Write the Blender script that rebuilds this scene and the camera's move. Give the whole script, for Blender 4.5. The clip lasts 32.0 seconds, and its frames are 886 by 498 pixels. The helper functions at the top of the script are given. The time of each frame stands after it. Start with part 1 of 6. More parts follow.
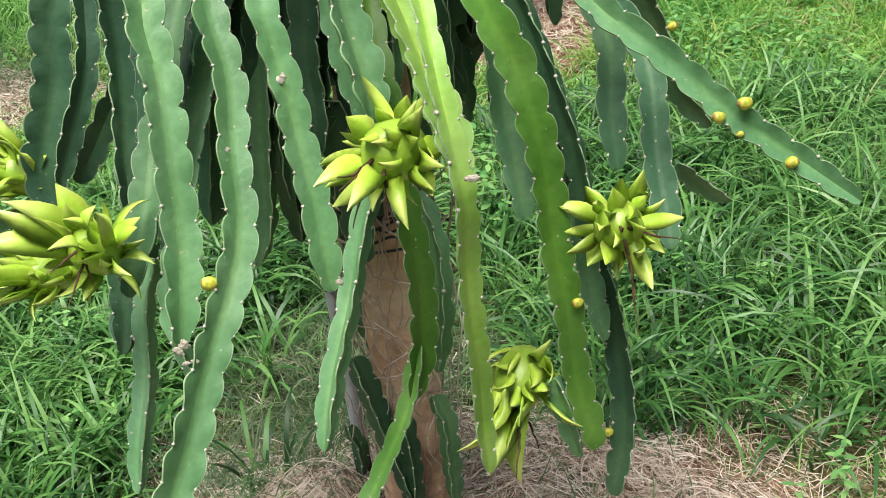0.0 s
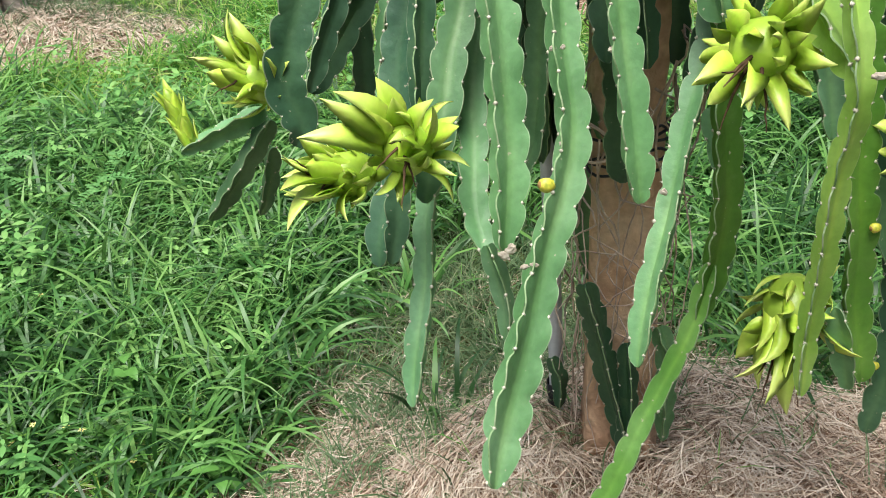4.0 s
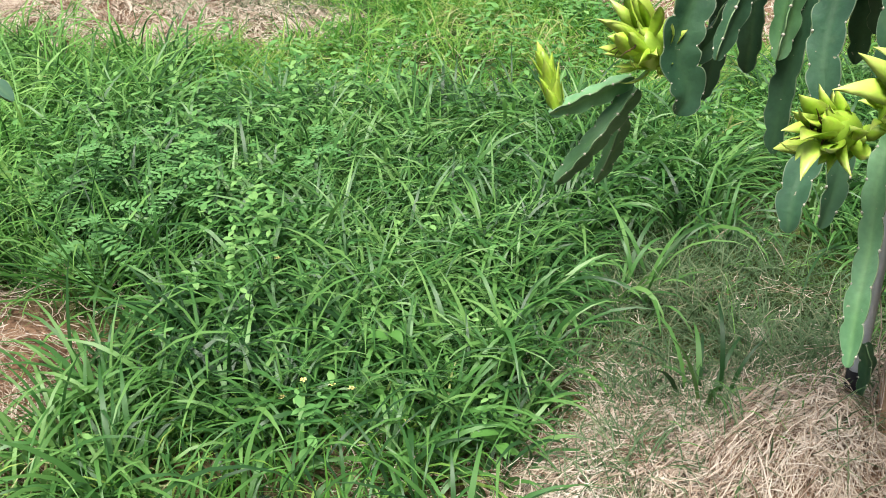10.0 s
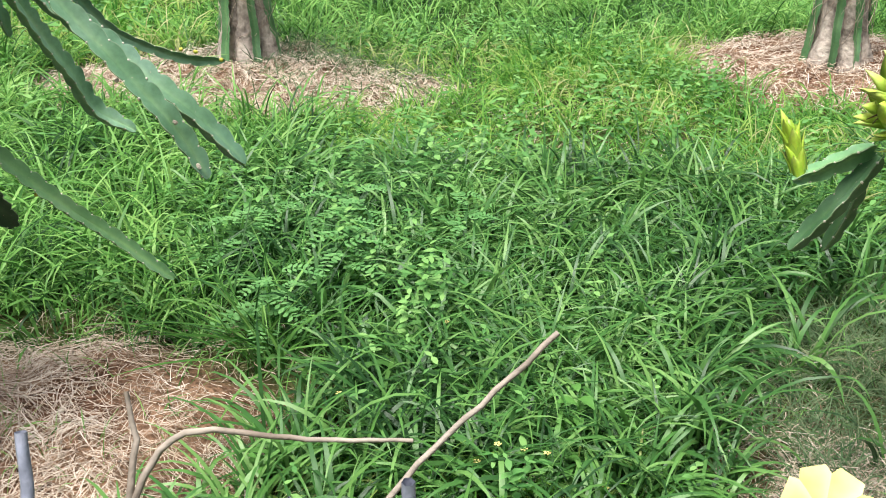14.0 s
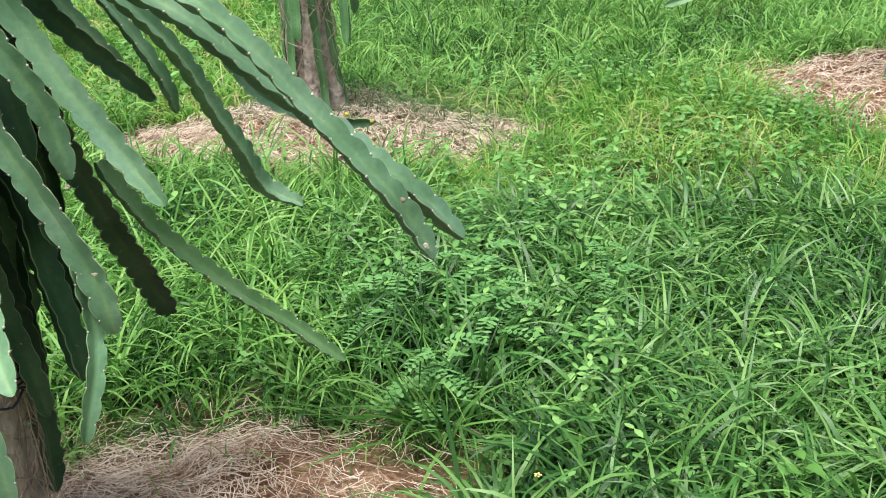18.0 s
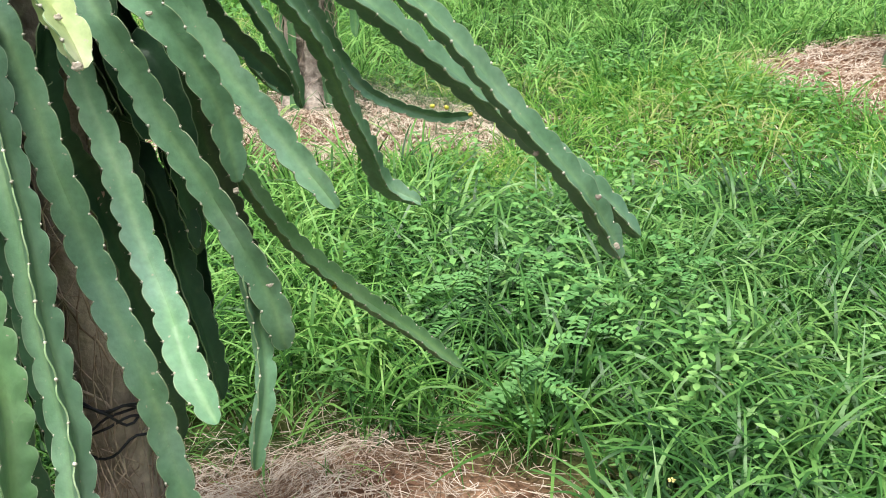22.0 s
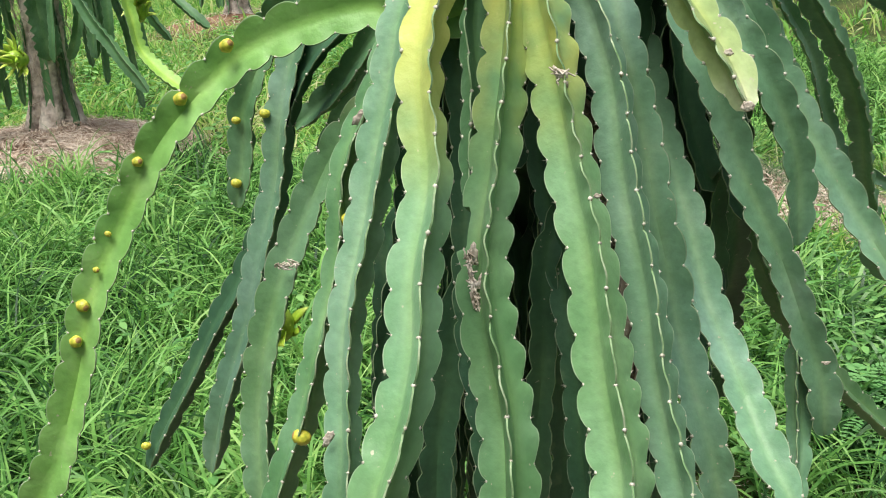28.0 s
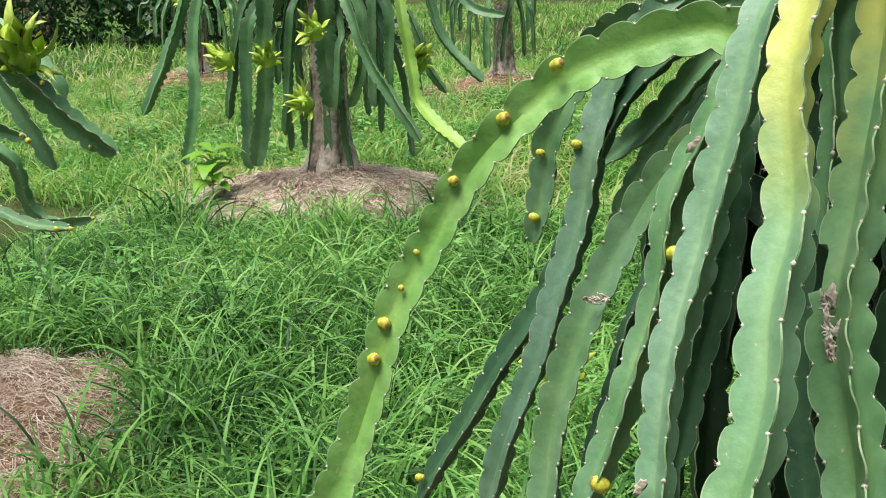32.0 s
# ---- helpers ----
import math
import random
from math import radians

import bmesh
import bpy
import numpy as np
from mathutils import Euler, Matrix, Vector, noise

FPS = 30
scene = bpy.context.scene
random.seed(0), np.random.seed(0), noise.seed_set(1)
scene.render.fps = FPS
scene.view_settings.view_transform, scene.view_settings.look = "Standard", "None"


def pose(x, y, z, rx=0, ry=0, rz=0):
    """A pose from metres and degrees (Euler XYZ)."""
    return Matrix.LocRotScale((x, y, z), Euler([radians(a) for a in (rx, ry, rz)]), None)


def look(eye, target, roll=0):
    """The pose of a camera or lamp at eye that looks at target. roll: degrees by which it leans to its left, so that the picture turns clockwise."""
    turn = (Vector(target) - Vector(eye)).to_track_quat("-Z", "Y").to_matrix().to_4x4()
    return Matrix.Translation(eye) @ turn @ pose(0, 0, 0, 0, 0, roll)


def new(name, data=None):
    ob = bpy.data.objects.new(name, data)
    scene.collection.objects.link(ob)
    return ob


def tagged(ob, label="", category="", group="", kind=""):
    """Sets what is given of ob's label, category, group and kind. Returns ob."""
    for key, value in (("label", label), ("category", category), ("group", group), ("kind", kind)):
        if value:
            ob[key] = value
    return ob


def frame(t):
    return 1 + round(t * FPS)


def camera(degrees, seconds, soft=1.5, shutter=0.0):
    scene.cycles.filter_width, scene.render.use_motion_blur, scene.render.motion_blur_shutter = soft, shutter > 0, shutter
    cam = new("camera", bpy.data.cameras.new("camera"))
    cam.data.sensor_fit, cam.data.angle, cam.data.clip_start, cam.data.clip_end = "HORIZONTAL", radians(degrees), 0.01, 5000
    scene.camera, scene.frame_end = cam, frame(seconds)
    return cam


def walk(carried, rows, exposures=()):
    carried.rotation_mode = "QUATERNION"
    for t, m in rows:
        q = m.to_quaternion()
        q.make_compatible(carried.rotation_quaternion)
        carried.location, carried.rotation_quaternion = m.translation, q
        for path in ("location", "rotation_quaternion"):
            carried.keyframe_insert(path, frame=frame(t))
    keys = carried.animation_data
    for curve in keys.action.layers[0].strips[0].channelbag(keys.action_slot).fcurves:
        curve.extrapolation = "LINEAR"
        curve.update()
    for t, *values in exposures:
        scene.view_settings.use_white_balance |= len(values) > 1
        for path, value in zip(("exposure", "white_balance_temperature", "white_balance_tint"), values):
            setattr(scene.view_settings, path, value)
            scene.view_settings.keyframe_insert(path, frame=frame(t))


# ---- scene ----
cam = camera(47.06, 32.0, soft=1.0)

# seconds, eye, target, roll
PATH = [
    (0, (0.131, -0.061, 1.282), (0.041, 1.711, 0.360), -5.83),
    (0.5, (0.076, -0.057, 1.285), (-0.014, 1.701, 0.336), -7.25),
    (1, (0.039, -0.057, 1.276), (-0.047, 1.697, 0.319), -6.22),
    (1.5, (0.000, -0.063, 1.272), (-0.094, 1.688, 0.311), -5.62),
    (2, (-0.033, -0.064, 1.268), (-0.143, 1.682, 0.299), -5.18),
    (2.5, (-0.079, -0.060, 1.257), (-0.204, 1.683, 0.284), -4.70),
    (3, (-0.117, -0.058, 1.251), (-0.252, 1.683, 0.276), -5.77),
    (3.5, (-0.165, -0.056, 1.243), (-0.291, 1.684, 0.264), -5.31),
    (5.5, (-0.330, -0.079, 1.222), (-0.415, 1.653, 0.226), -0.61),
    (6, (-0.378, -0.095, 1.224), (-0.463, 1.647, 0.246), -2.35),
    (6.5, (-0.447, -0.113, 1.223), (-0.553, 1.637, 0.260), -3.04),
    (7, (-0.499, -0.137, 1.221), (-0.610, 1.618, 0.269), -3.03),
    (7.5, (-0.554, -0.156, 1.211), (-0.664, 1.601, 0.260), -1.50),
    (8, (-0.595, -0.167, 1.206), (-0.701, 1.585, 0.247), -0.85),
    (8.5, (-0.632, -0.173, 1.199), (-0.748, 1.573, 0.230), -0.51),
    (9, (-0.664, -0.169, 1.200), (-0.784, 1.572, 0.223), -0.44),
    (9.5, (-0.703, -0.157, 1.199), (-0.833, 1.587, 0.228), -0.57),
    (10, (-0.740, -0.151, 1.200), (-0.871, 1.600, 0.244), -0.41),
    (10.5, (-0.777, -0.138, 1.200), (-0.919, 1.628, 0.272), -0.57),
    (11, (-0.807, -0.124, 1.199), (-0.956, 1.653, 0.295), 0.04),
    (11.5, (-0.839, -0.113, 1.198), (-0.994, 1.677, 0.319), 1.33),
    (12, (-0.871, -0.112, 1.199), (-1.029, 1.692, 0.351), 1.77),
    (12.5, (-0.921, -0.134, 1.199), (-1.084, 1.683, 0.381), 1.38),
    (13, (-0.974, -0.156, 1.200), (-1.148, 1.661, 0.384), 0.44),
    (13.5, (-1.031, -0.175, 1.197), (-1.217, 1.638, 0.373), 0.10),
    (14, (-1.068, -0.198, 1.202), (-1.266, 1.608, 0.367), -0.54),
    (14.5, (-1.117, -0.211, 1.199), (-1.325, 1.587, 0.347), 0.69),
    (16.5, (-1.323, -0.094, 1.196), (-1.513, 1.724, 0.385), -2.36),
    (17, (-1.371, -0.071, 1.205), (-1.567, 1.763, 0.432), -3.72),
    (17.5, (-1.424, -0.065, 1.208), (-1.627, 1.768, 0.433), -2.96),
    (18, (-1.469, -0.061, 1.214), (-1.668, 1.771, 0.438), -3.87),
    (18.5, (-1.520, -0.053, 1.215), (-1.644, 1.787, 0.442), -4.94),
    (19, (-1.575, -0.051, 1.217), (-1.673, 1.789, 0.440), -6.34),
    (19.5, (-1.644, -0.067, 1.218), (-1.740, 1.767, 0.427), -7.03),
    (20, (-1.691, -0.056, 1.214), (-1.777, 1.774, 0.411), -7.01),
    (20.5, (-1.737, -0.043, 1.212), (-1.812, 1.780, 0.393), -6.38),
    (21, (-1.774, -0.027, 1.212), (-1.839, 1.793, 0.385), -5.54),
    (21.5, (-1.819, 0.002, 1.208), (-1.876, 1.824, 0.384), -4.08),
    (22, (-1.858, 0.022, 1.207), (-1.909, 1.856, 0.410), -3.32),
    (22.5, (-1.899, 0.043, 1.211), (-1.960, 1.890, 0.445), -2.18),
    (23, (-1.935, 0.060, 1.212), (-1.997, 1.918, 0.472), 0.52),
    (23.5, (-1.970, 0.059, 1.223), (-2.071, 1.920, 0.498), 0.92),
    (24, (-1.999, 0.071, 1.228), (-2.116, 1.930, 0.499), 0.71),
    (24.5, (-2.037, 0.079, 1.231), (-2.162, 1.936, 0.499), -0.83),
    (26.5, (-2.187, 0.072, 1.222), (-2.385, 1.936, 0.523), -4.29),
    (27, (-2.211, 0.067, 1.209), (-2.504, 1.922, 0.521), -3.44),
    (27.5, (-2.237, 0.059, 1.192), (-2.680, 1.891, 0.525), -2.99),
    (28, (-2.257, 0.064, 1.184), (-2.780, 1.878, 0.523), -2.39),
    (28.5, (-2.279, 0.068, 1.176), (-2.894, 1.856, 0.523), -1.98),
    (29, (-2.295, 0.069, 1.171), (-2.999, 1.829, 0.532), -2.62),
    (29.5, (-2.315, 0.067, 1.163), (-3.101, 1.801, 0.548), -3.24),
    (30, (-2.328, 0.069, 1.155), (-3.171, 1.782, 0.558), -3.03),
    (30.5, (-2.337, 0.073, 1.136), (-3.217, 1.772, 0.552), -1.04),
    (31, (-2.343, 0.078, 1.130), (-3.249, 1.767, 0.557), -0.48),
    (31.5, (-2.351, 0.081, 1.131), (-3.287, 1.762, 0.583), -1.05),
    (32, (-2.357, 0.080, 1.131), (-3.320, 1.754, 0.609), -1.75),
]
walk(cam, [(t, look(eye, target, roll)) for t, eye, target, roll in PATH],
     exposures=[(0, 0.7), (3, 0.74), (6, 0.78), (10, 0.76), (12, 0.67), (14, 0.85), (16, 0.82), (18, 0.78), (22, 0.84), (25, 0.87), (27, 0.71), (30, 0.6), (32, 0.6)])

# ---- sky and sun: bright, thinly overcast midday ----
world = bpy.data.worlds.new("sky")
scene.world = world
world.use_nodes = True
wn = world.node_tree
wn.nodes.clear()
w_out = wn.nodes.new("ShaderNodeOutputWorld")
w_bg = wn.nodes.new("ShaderNodeBackground")
w_sky = wn.nodes.new("ShaderNodeTexSky")
w_sky.sky_type = "NISHITA"
w_sky.sun_disc = False
w_sky.sun_elevation = radians(73)
w_sky.sun_rotation = radians(204)
w_sky.dust_density = 5.0
w_bg.inputs["Strength"].default_value = 0.056
wn.links.new(w_sky.outputs[0], w_bg.inputs[0])
wn.links.new(w_bg.outputs[0], w_out.inputs[0])
sun = new("sun", bpy.data.lights.new("sun", "SUN"))
sun.data.energy = 4.35
sun.data.angle = radians(40)
sun.data.color = (1.0, 0.97, 0.94)
sun.matrix_world = look((0, 0, 0), (0.12, 0.27, -0.955))
scene.view_settings.exposure = 0.78


# ---- materials ----
def material(name, colors, rough=0.6, scale=8.0, detail=4.0, bump=0.2, bump_scale=60.0, spec=0.4, island=0.0, obj=0.0, fine=0.25, sub=0.0, bump_dist=0.004):
    """colors: two or three base colours mixed by a noise of the given scale; island / obj: brightness spread by mesh island or object."""
    m = bpy.data.materials.new(name)
    m.use_nodes = True
    nt = m.node_tree
    bsdf = nt.nodes["Principled BSDF"]
    N = nt.nodes.new
    co = N("ShaderNodeTexCoord")
    n1 = N("ShaderNodeTexNoise")
    n1.inputs["Scale"].default_value, n1.inputs["Detail"].default_value = scale, detail
    nt.links.new(co.outputs["Object"], n1.inputs["Vector"])
    ramp = N("ShaderNodeValToRGB")
    el = ramp.color_ramp.elements
    lo, hi = 0.33, 0.67
    el[0].position, el[1].position = lo, hi
    el[0].color, el[1].color = (*colors[0], 1), (*colors[-1], 1)
    for k, c in enumerate(colors[1:-1]):
        e = el.new(lo + (hi - lo) * (k + 1) / (len(colors) - 1))
        e.color = (*c, 1)
    nt.links.new(n1.outputs["Fac"], ramp.inputs["Fac"])
    n2 = N("ShaderNodeTexNoise")
    n2.inputs["Scale"].default_value, n2.inputs["Detail"].default_value = bump_scale, 5.0
    nt.links.new(co.outputs["Object"], n2.inputs["Vector"])
    val = N("ShaderNodeMapRange")
    val.inputs["From Min"].default_value, val.inputs["From Max"].default_value = 0.25, 0.75
    val.inputs["To Min"].default_value, val.inputs["To Max"].default_value = 1 - fine, 1 + fine
    nt.links.new(n2.outputs["Fac"], val.inputs["Value"])
    out = val.outputs[0]
    for amount, node, socket in ((island, "ShaderNodeNewGeometry", "Random Per Island"), (obj, "ShaderNodeObjectInfo", "Random")):
        if amount:
            src = N(node)
            mr = N("ShaderNodeMapRange")
            mr.inputs["To Min"].default_value, mr.inputs["To Max"].default_value = 1 - amount, 1 + amount
            nt.links.new(src.outputs[socket], mr.inputs["Value"])
            mul = N("ShaderNodeMath")
            mul.operation = "MULTIPLY"
            nt.links.new(out, mul.inputs[0])
            nt.links.new(mr.outputs[0], mul.inputs[1])
            out = mul.outputs[0]
    mix = N("ShaderNodeVectorMath")
    mix.operation = "SCALE"
    nt.links.new(ramp.outputs["Color"], mix.inputs[0])
    nt.links.new(out, mix.inputs["Scale"])
    nt.links.new(mix.outputs[0], bsdf.inputs["Base Color"])
    bsdf.inputs["Roughness"].default_value = rough
    bsdf.inputs["Specular IOR Level"].default_value = spec
    if sub:
        bsdf.inputs["Transmission Weight"].default_value = 0.0
        bsdf.inputs["Subsurface Weight"].default_value = sub
        bsdf.inputs["Subsurface Radius"].default_value = (0.004, 0.008, 0.002)
    if bump:
        b = N("ShaderNodeBump")
        b.inputs["Strength"].default_value, b.inputs["Distance"].default_value = bump, bump_dist
        nt.links.new(n2.outputs["Fac"], b.inputs["Height"])
        nt.links.new(b.outputs[0], bsdf.inputs["Normal"])
    return m


def leaf_material(name, stops, rough=0.45, scale=1.3, spread=0.3, translucency=0.35, spec=0.35):
    """Blades and leaves: each one takes a colour of its own from the stops, with broad patches over the field; light shines through."""
    m = bpy.data.materials.new(name)
    m.use_nodes = True
    nt = m.node_tree
    bsdf = nt.nodes["Principled BSDF"]
    N = nt.nodes.new
    geo = N("ShaderNodeNewGeometry")
    co = N("ShaderNodeTexCoord")
    n1 = N("ShaderNodeTexNoise")
    n1.inputs["Scale"].default_value, n1.inputs["Detail"].default_value = scale, 3.0
    nt.links.new(co.outputs["Object"], n1.inputs["Vector"])
    mr = N("ShaderNodeMapRange")
    mr.inputs["From Min"].default_value, mr.inputs["From Max"].default_value = 0.3, 0.7
    mr.inputs["To Min"].default_value, mr.inputs["To Max"].default_value = -spread, spread
    nt.links.new(n1.outputs["Fac"], mr.inputs["Value"])
    add = N("ShaderNodeMath")
    add.operation, add.use_clamp = "ADD", True
    nt.links.new(geo.outputs["Random Per Island"], add.inputs[0])
    nt.links.new(mr.outputs[0], add.inputs[1])
    ramp = N("ShaderNodeValToRGB")
    el = ramp.color_ramp.elements
    el[0].position, el[0].color = stops[0][0], (*stops[0][1], 1)
    el[1].position, el[1].color = stops[-1][0], (*stops[-1][1], 1)
    for p, c in stops[1:-1]:
        el.new(p).color = (*c, 1)
    nt.links.new(add.outputs[0], ramp.inputs["Fac"])
    nt.links.new(ramp.outputs[0], bsdf.inputs["Base Color"])
    bsdf.inputs["Roughness"].default_value = rough
    bsdf.inputs["Specular IOR Level"].default_value = spec
    tr = N("ShaderNodeBsdfTranslucent")
    nt.links.new(ramp.outputs[0], tr.inputs["Color"])
    ms = N("ShaderNodeMixShader")
    ms.inputs[0].default_value = translucency
    nt.links.new(bsdf.outputs[0], ms.inputs[1])
    nt.links.new(tr.outputs[0], ms.inputs[2])
    nt.links.new(ms.outputs[0], nt.nodes["Material Output"].inputs["Surface"])
    return m


M_STEM = {
    "mature": material("stem_green", [(0.06, 0.153, 0.058), (0.092, 0.21, 0.088), (0.138, 0.27, 0.126)], 0.5, 9, 7, 0.2, 120, 0.36, obj=0.26, fine=0.12, sub=0.05),
    "waxy": material("stem_waxy_green", [(0.09, 0.196, 0.1), (0.134, 0.267, 0.15), (0.194, 0.334, 0.207)], 0.5, 9, 7, 0.2, 120, 0.36, obj=0.26, fine=0.12, sub=0.05),
    "young": material("stem_bright_green", [(0.165, 0.32, 0.045), (0.22, 0.395, 0.065), (0.28, 0.45, 0.1)], 0.48, 11, 7, 0.2, 120, 0.36, obj=0.12, fine=0.1, sub=0.05),
    "clear": material("stem_clear_green", [(0.078, 0.195, 0.07), (0.116, 0.262, 0.104), (0.168, 0.328, 0.15)], 0.5, 9, 7, 0.2, 120, 0.36, obj=0.2, fine=0.12, sub=0.05),
    "lime": material("stem_pale_lime_green", [(0.112, 0.265, 0.055), (0.158, 0.33, 0.08), (0.215, 0.39, 0.12)], 0.48, 11, 7, 0.2, 120, 0.36, obj=0.1, fine=0.1, sub=0.05),
    "fresh": material("stem_fresh_green", [(0.08, 0.21, 0.034), (0.11, 0.26, 0.05), (0.145, 0.305, 0.075)], 0.48, 11, 7, 0.2, 120, 0.36, obj=0.1, fine=0.1, sub=0.05),
    "olive": material("stem_olive_green", [(0.05, 0.15, 0.015), (0.074, 0.192, 0.023), (0.1, 0.225, 0.036)], 0.48, 11, 7, 0.2, 120, 0.34, obj=0.12, fine=0.1, sub=0.05),
    "yellow": material("stem_yellow_green", [(0.09, 0.2, 0.08), (0.125, 0.255, 0.107), (0.17, 0.306, 0.143)], 0.48, 9, 7, 0.2, 120, 0.36, obj=0.1, fine=0.1, sub=0.05),
    # darker copy of the stem green, with the crown's inner shade put into the colour
    "shaded": material("stem_shaded_blue_green", [(0.023, 0.068, 0.034), (0.036, 0.094, 0.045), (0.057, 0.126, 0.06)], 0.5, 9, 7, 0.2, 120, 0.34, obj=0.25, fine=0.12, sub=0.05),
    "pale": material("stem_sun_bleached", [(0.24, 0.33, 0.12), (0.34, 0.43, 0.18), (0.45, 0.5, 0.28)], 0.5, 9, 4, 0.2, 120, 0.3, fine=0.15, sub=0.05),
}


def skin(mat):
    """Paler flesh along the middle of each flat face, a thin corky margin on the wings and scattered corky flecks."""
    nt = mat.node_tree
    bsdf = nt.nodes["Principled BSDF"]
    N, L = nt.nodes.new, nt.links.new
    col = bsdf.inputs["Base Color"].links[0].from_socket
    at = N("ShaderNodeAttribute")
    at.attribute_name = "wing"
    co = N("ShaderNodeTexCoord")

    def blend(fac, base, color=None, scale=None):
        mix = N("ShaderNodeMix")
        mix.data_type = "RGBA"
        L(fac, mix.inputs[0])
        L(base, mix.inputs[6])
        if color:
            mix.inputs[7].default_value = (*color, 1)
        else:
            sc = N("ShaderNodeVectorMath")
            sc.operation = "MULTIPLY"
            L(base, sc.inputs[0])
            sc.inputs[1].default_value = scale
            L(sc.outputs[0], mix.inputs[7])
        return mix.outputs[2]

    def span(src, lo, hi, to0, to1):
        mr = N("ShaderNodeMapRange")
        for k, v in (("From Min", lo), ("From Max", hi), ("To Min", to0), ("To Max", to1)):
            mr.inputs[k].default_value = v
        L(src, mr.inputs["Value"])
        return mr.outputs[0]

    def noise(scale, detail=4):
        n = N("ShaderNodeTexNoise")
        n.inputs["Scale"].default_value, n.inputs["Detail"].default_value = scale, detail
        L(co.outputs["Object"], n.inputs["Vector"])
        return n.outputs["Fac"]

    def times(a, b):
        m = N("ShaderNodeMath")
        m.operation = "MULTIPLY"
        L(a, m.inputs[0])
        L(b, m.inputs[1])
        return m.outputs[0]

    col = blend(times(span(at.outputs["Fac"], 0.02, 0.5, 1.0, 0.0), span(noise(7), 0.35, 0.6, 0.2, 1.0)), col, scale=(1.4, 1.25, 1.1))
    col = blend(span(noise(4.5, 2), 0.5, 0.68, 0.0, 0.4), col, scale=(0.85, 0.92, 1.25))
    col = blend(span(noise(26, 6), 0.64, 0.76, 0.0, 0.16), col, color=(0.26, 0.34, 0.16))
    col = blend(span(noise(130, 2), 0.72, 0.76, 0.0, 0.7), col, color=(0.42, 0.38, 0.28))
    col = blend(times(span(at.outputs["Fac"], 0.95, 0.98, 0.0, 0.42), span(noise(35), 0.35, 0.55, 0.45, 1.0)), col, color=(0.48, 0.53, 0.38))
    L(col, bsdf.inputs["Base Color"])


for m in M_STEM.values():
    skin(m)


def bleach(mat, color):
    """Sun-yellowed skin where the stem bends over the crown."""
    nt = mat.node_tree
    bsdf = nt.nodes["Principled BSDF"]
    src = bsdf.inputs["Base Color"].links[0].from_socket
    at = nt.nodes.new("ShaderNodeAttribute")
    at.attribute_name = "bleach"
    co = nt.nodes.new("ShaderNodeTexCoord")
    n = nt.nodes.new("ShaderNodeTexNoise")
    n.inputs["Scale"].default_value = 14
    nt.links.new(co.outputs["Object"], n.inputs["Vector"])
    mul = nt.nodes.new("ShaderNodeMath")
    mul.operation = "MULTIPLY"
    nt.links.new(at.outputs["Fac"], mul.inputs[0])
    mr = nt.nodes.new("ShaderNodeMapRange")
    mr.inputs["From Min"].default_value, mr.inputs["From Max"].default_value = 0.35, 0.6
    nt.links.new(n.outputs["Fac"], mr.inputs["Value"])
    nt.links.new(mr.outputs[0], mul.inputs[1])
    mix = nt.nodes.new("ShaderNodeMix")
    mix.data_type = "RGBA"
    nt.links.new(mul.outputs[0], mix.inputs[0])
    nt.links.new(src, mix.inputs[6])
    mix.inputs[7].default_value = (*color, 1)
    nt.links.new(mix.outputs[2], bsdf.inputs["Base Color"])


bleach(M_STEM["yellow"], (0.45, 0.5, 0.12))
M_RIM = material("stem_margin", [(0.12, 0.22, 0.09), (0.2, 0.3, 0.15), (0.3, 0.37, 0.23)], 0.7, 40, 3, 0.2, 200, 0.2)
M_AREOLE = material("areole", [(0.42, 0.4, 0.31), (0.62, 0.6, 0.5)], 0.85, 60, 3, 0.3, 300, 0.2)
M_SCAR = material("corky_scar", [(0.3, 0.25, 0.19), (0.5, 0.44, 0.36), (0.66, 0.61, 0.53)], 0.9, 60, 5, 0.6, 220, 0.1)
M_FRUIT = material("fruit_skin", [(0.2, 0.33, 0.03), (0.27, 0.41, 0.04), (0.35, 0.47, 0.06)], 0.4, 14, 4, 0.15, 120, 0.5, obj=0.1, fine=0.1, sub=0.1)
M_BRACT = material("fruit_bract", [(0.25, 0.42, 0.03), (0.37, 0.53, 0.05), (0.54, 0.63, 0.13)], 0.4, 22, 4, 0.15, 120, 0.5, obj=0.2, fine=0.12, sub=0.15)
def pale_tips(mat, color):
    """Scales fade to cream towards their points."""
    nt = mat.node_tree
    bsdf = nt.nodes["Principled BSDF"]
    src = bsdf.inputs["Base Color"].links[0].from_socket
    co = nt.nodes.new("ShaderNodeTexCoord")
    xyz = nt.nodes.new("ShaderNodeSeparateXYZ")
    nt.links.new(co.outputs["Object"], xyz.inputs[0])
    mr = nt.nodes.new("ShaderNodeMapRange")
    for k, v in (("From Min", 0.022), ("From Max", 0.055), ("To Min", 0.0), ("To Max", 0.65)):
        mr.inputs[k].default_value = v
    nt.links.new(xyz.outputs["X"], mr.inputs["Value"])
    mix = nt.nodes.new("ShaderNodeMix")
    mix.data_type = "RGBA"
    nt.links.new(mr.outputs[0], mix.inputs[0])
    nt.links.new(src, mix.inputs[6])
    mix.inputs[7].default_value = (*color, 1)
    nt.links.new(mix.outputs[2], bsdf.inputs["Base Color"])


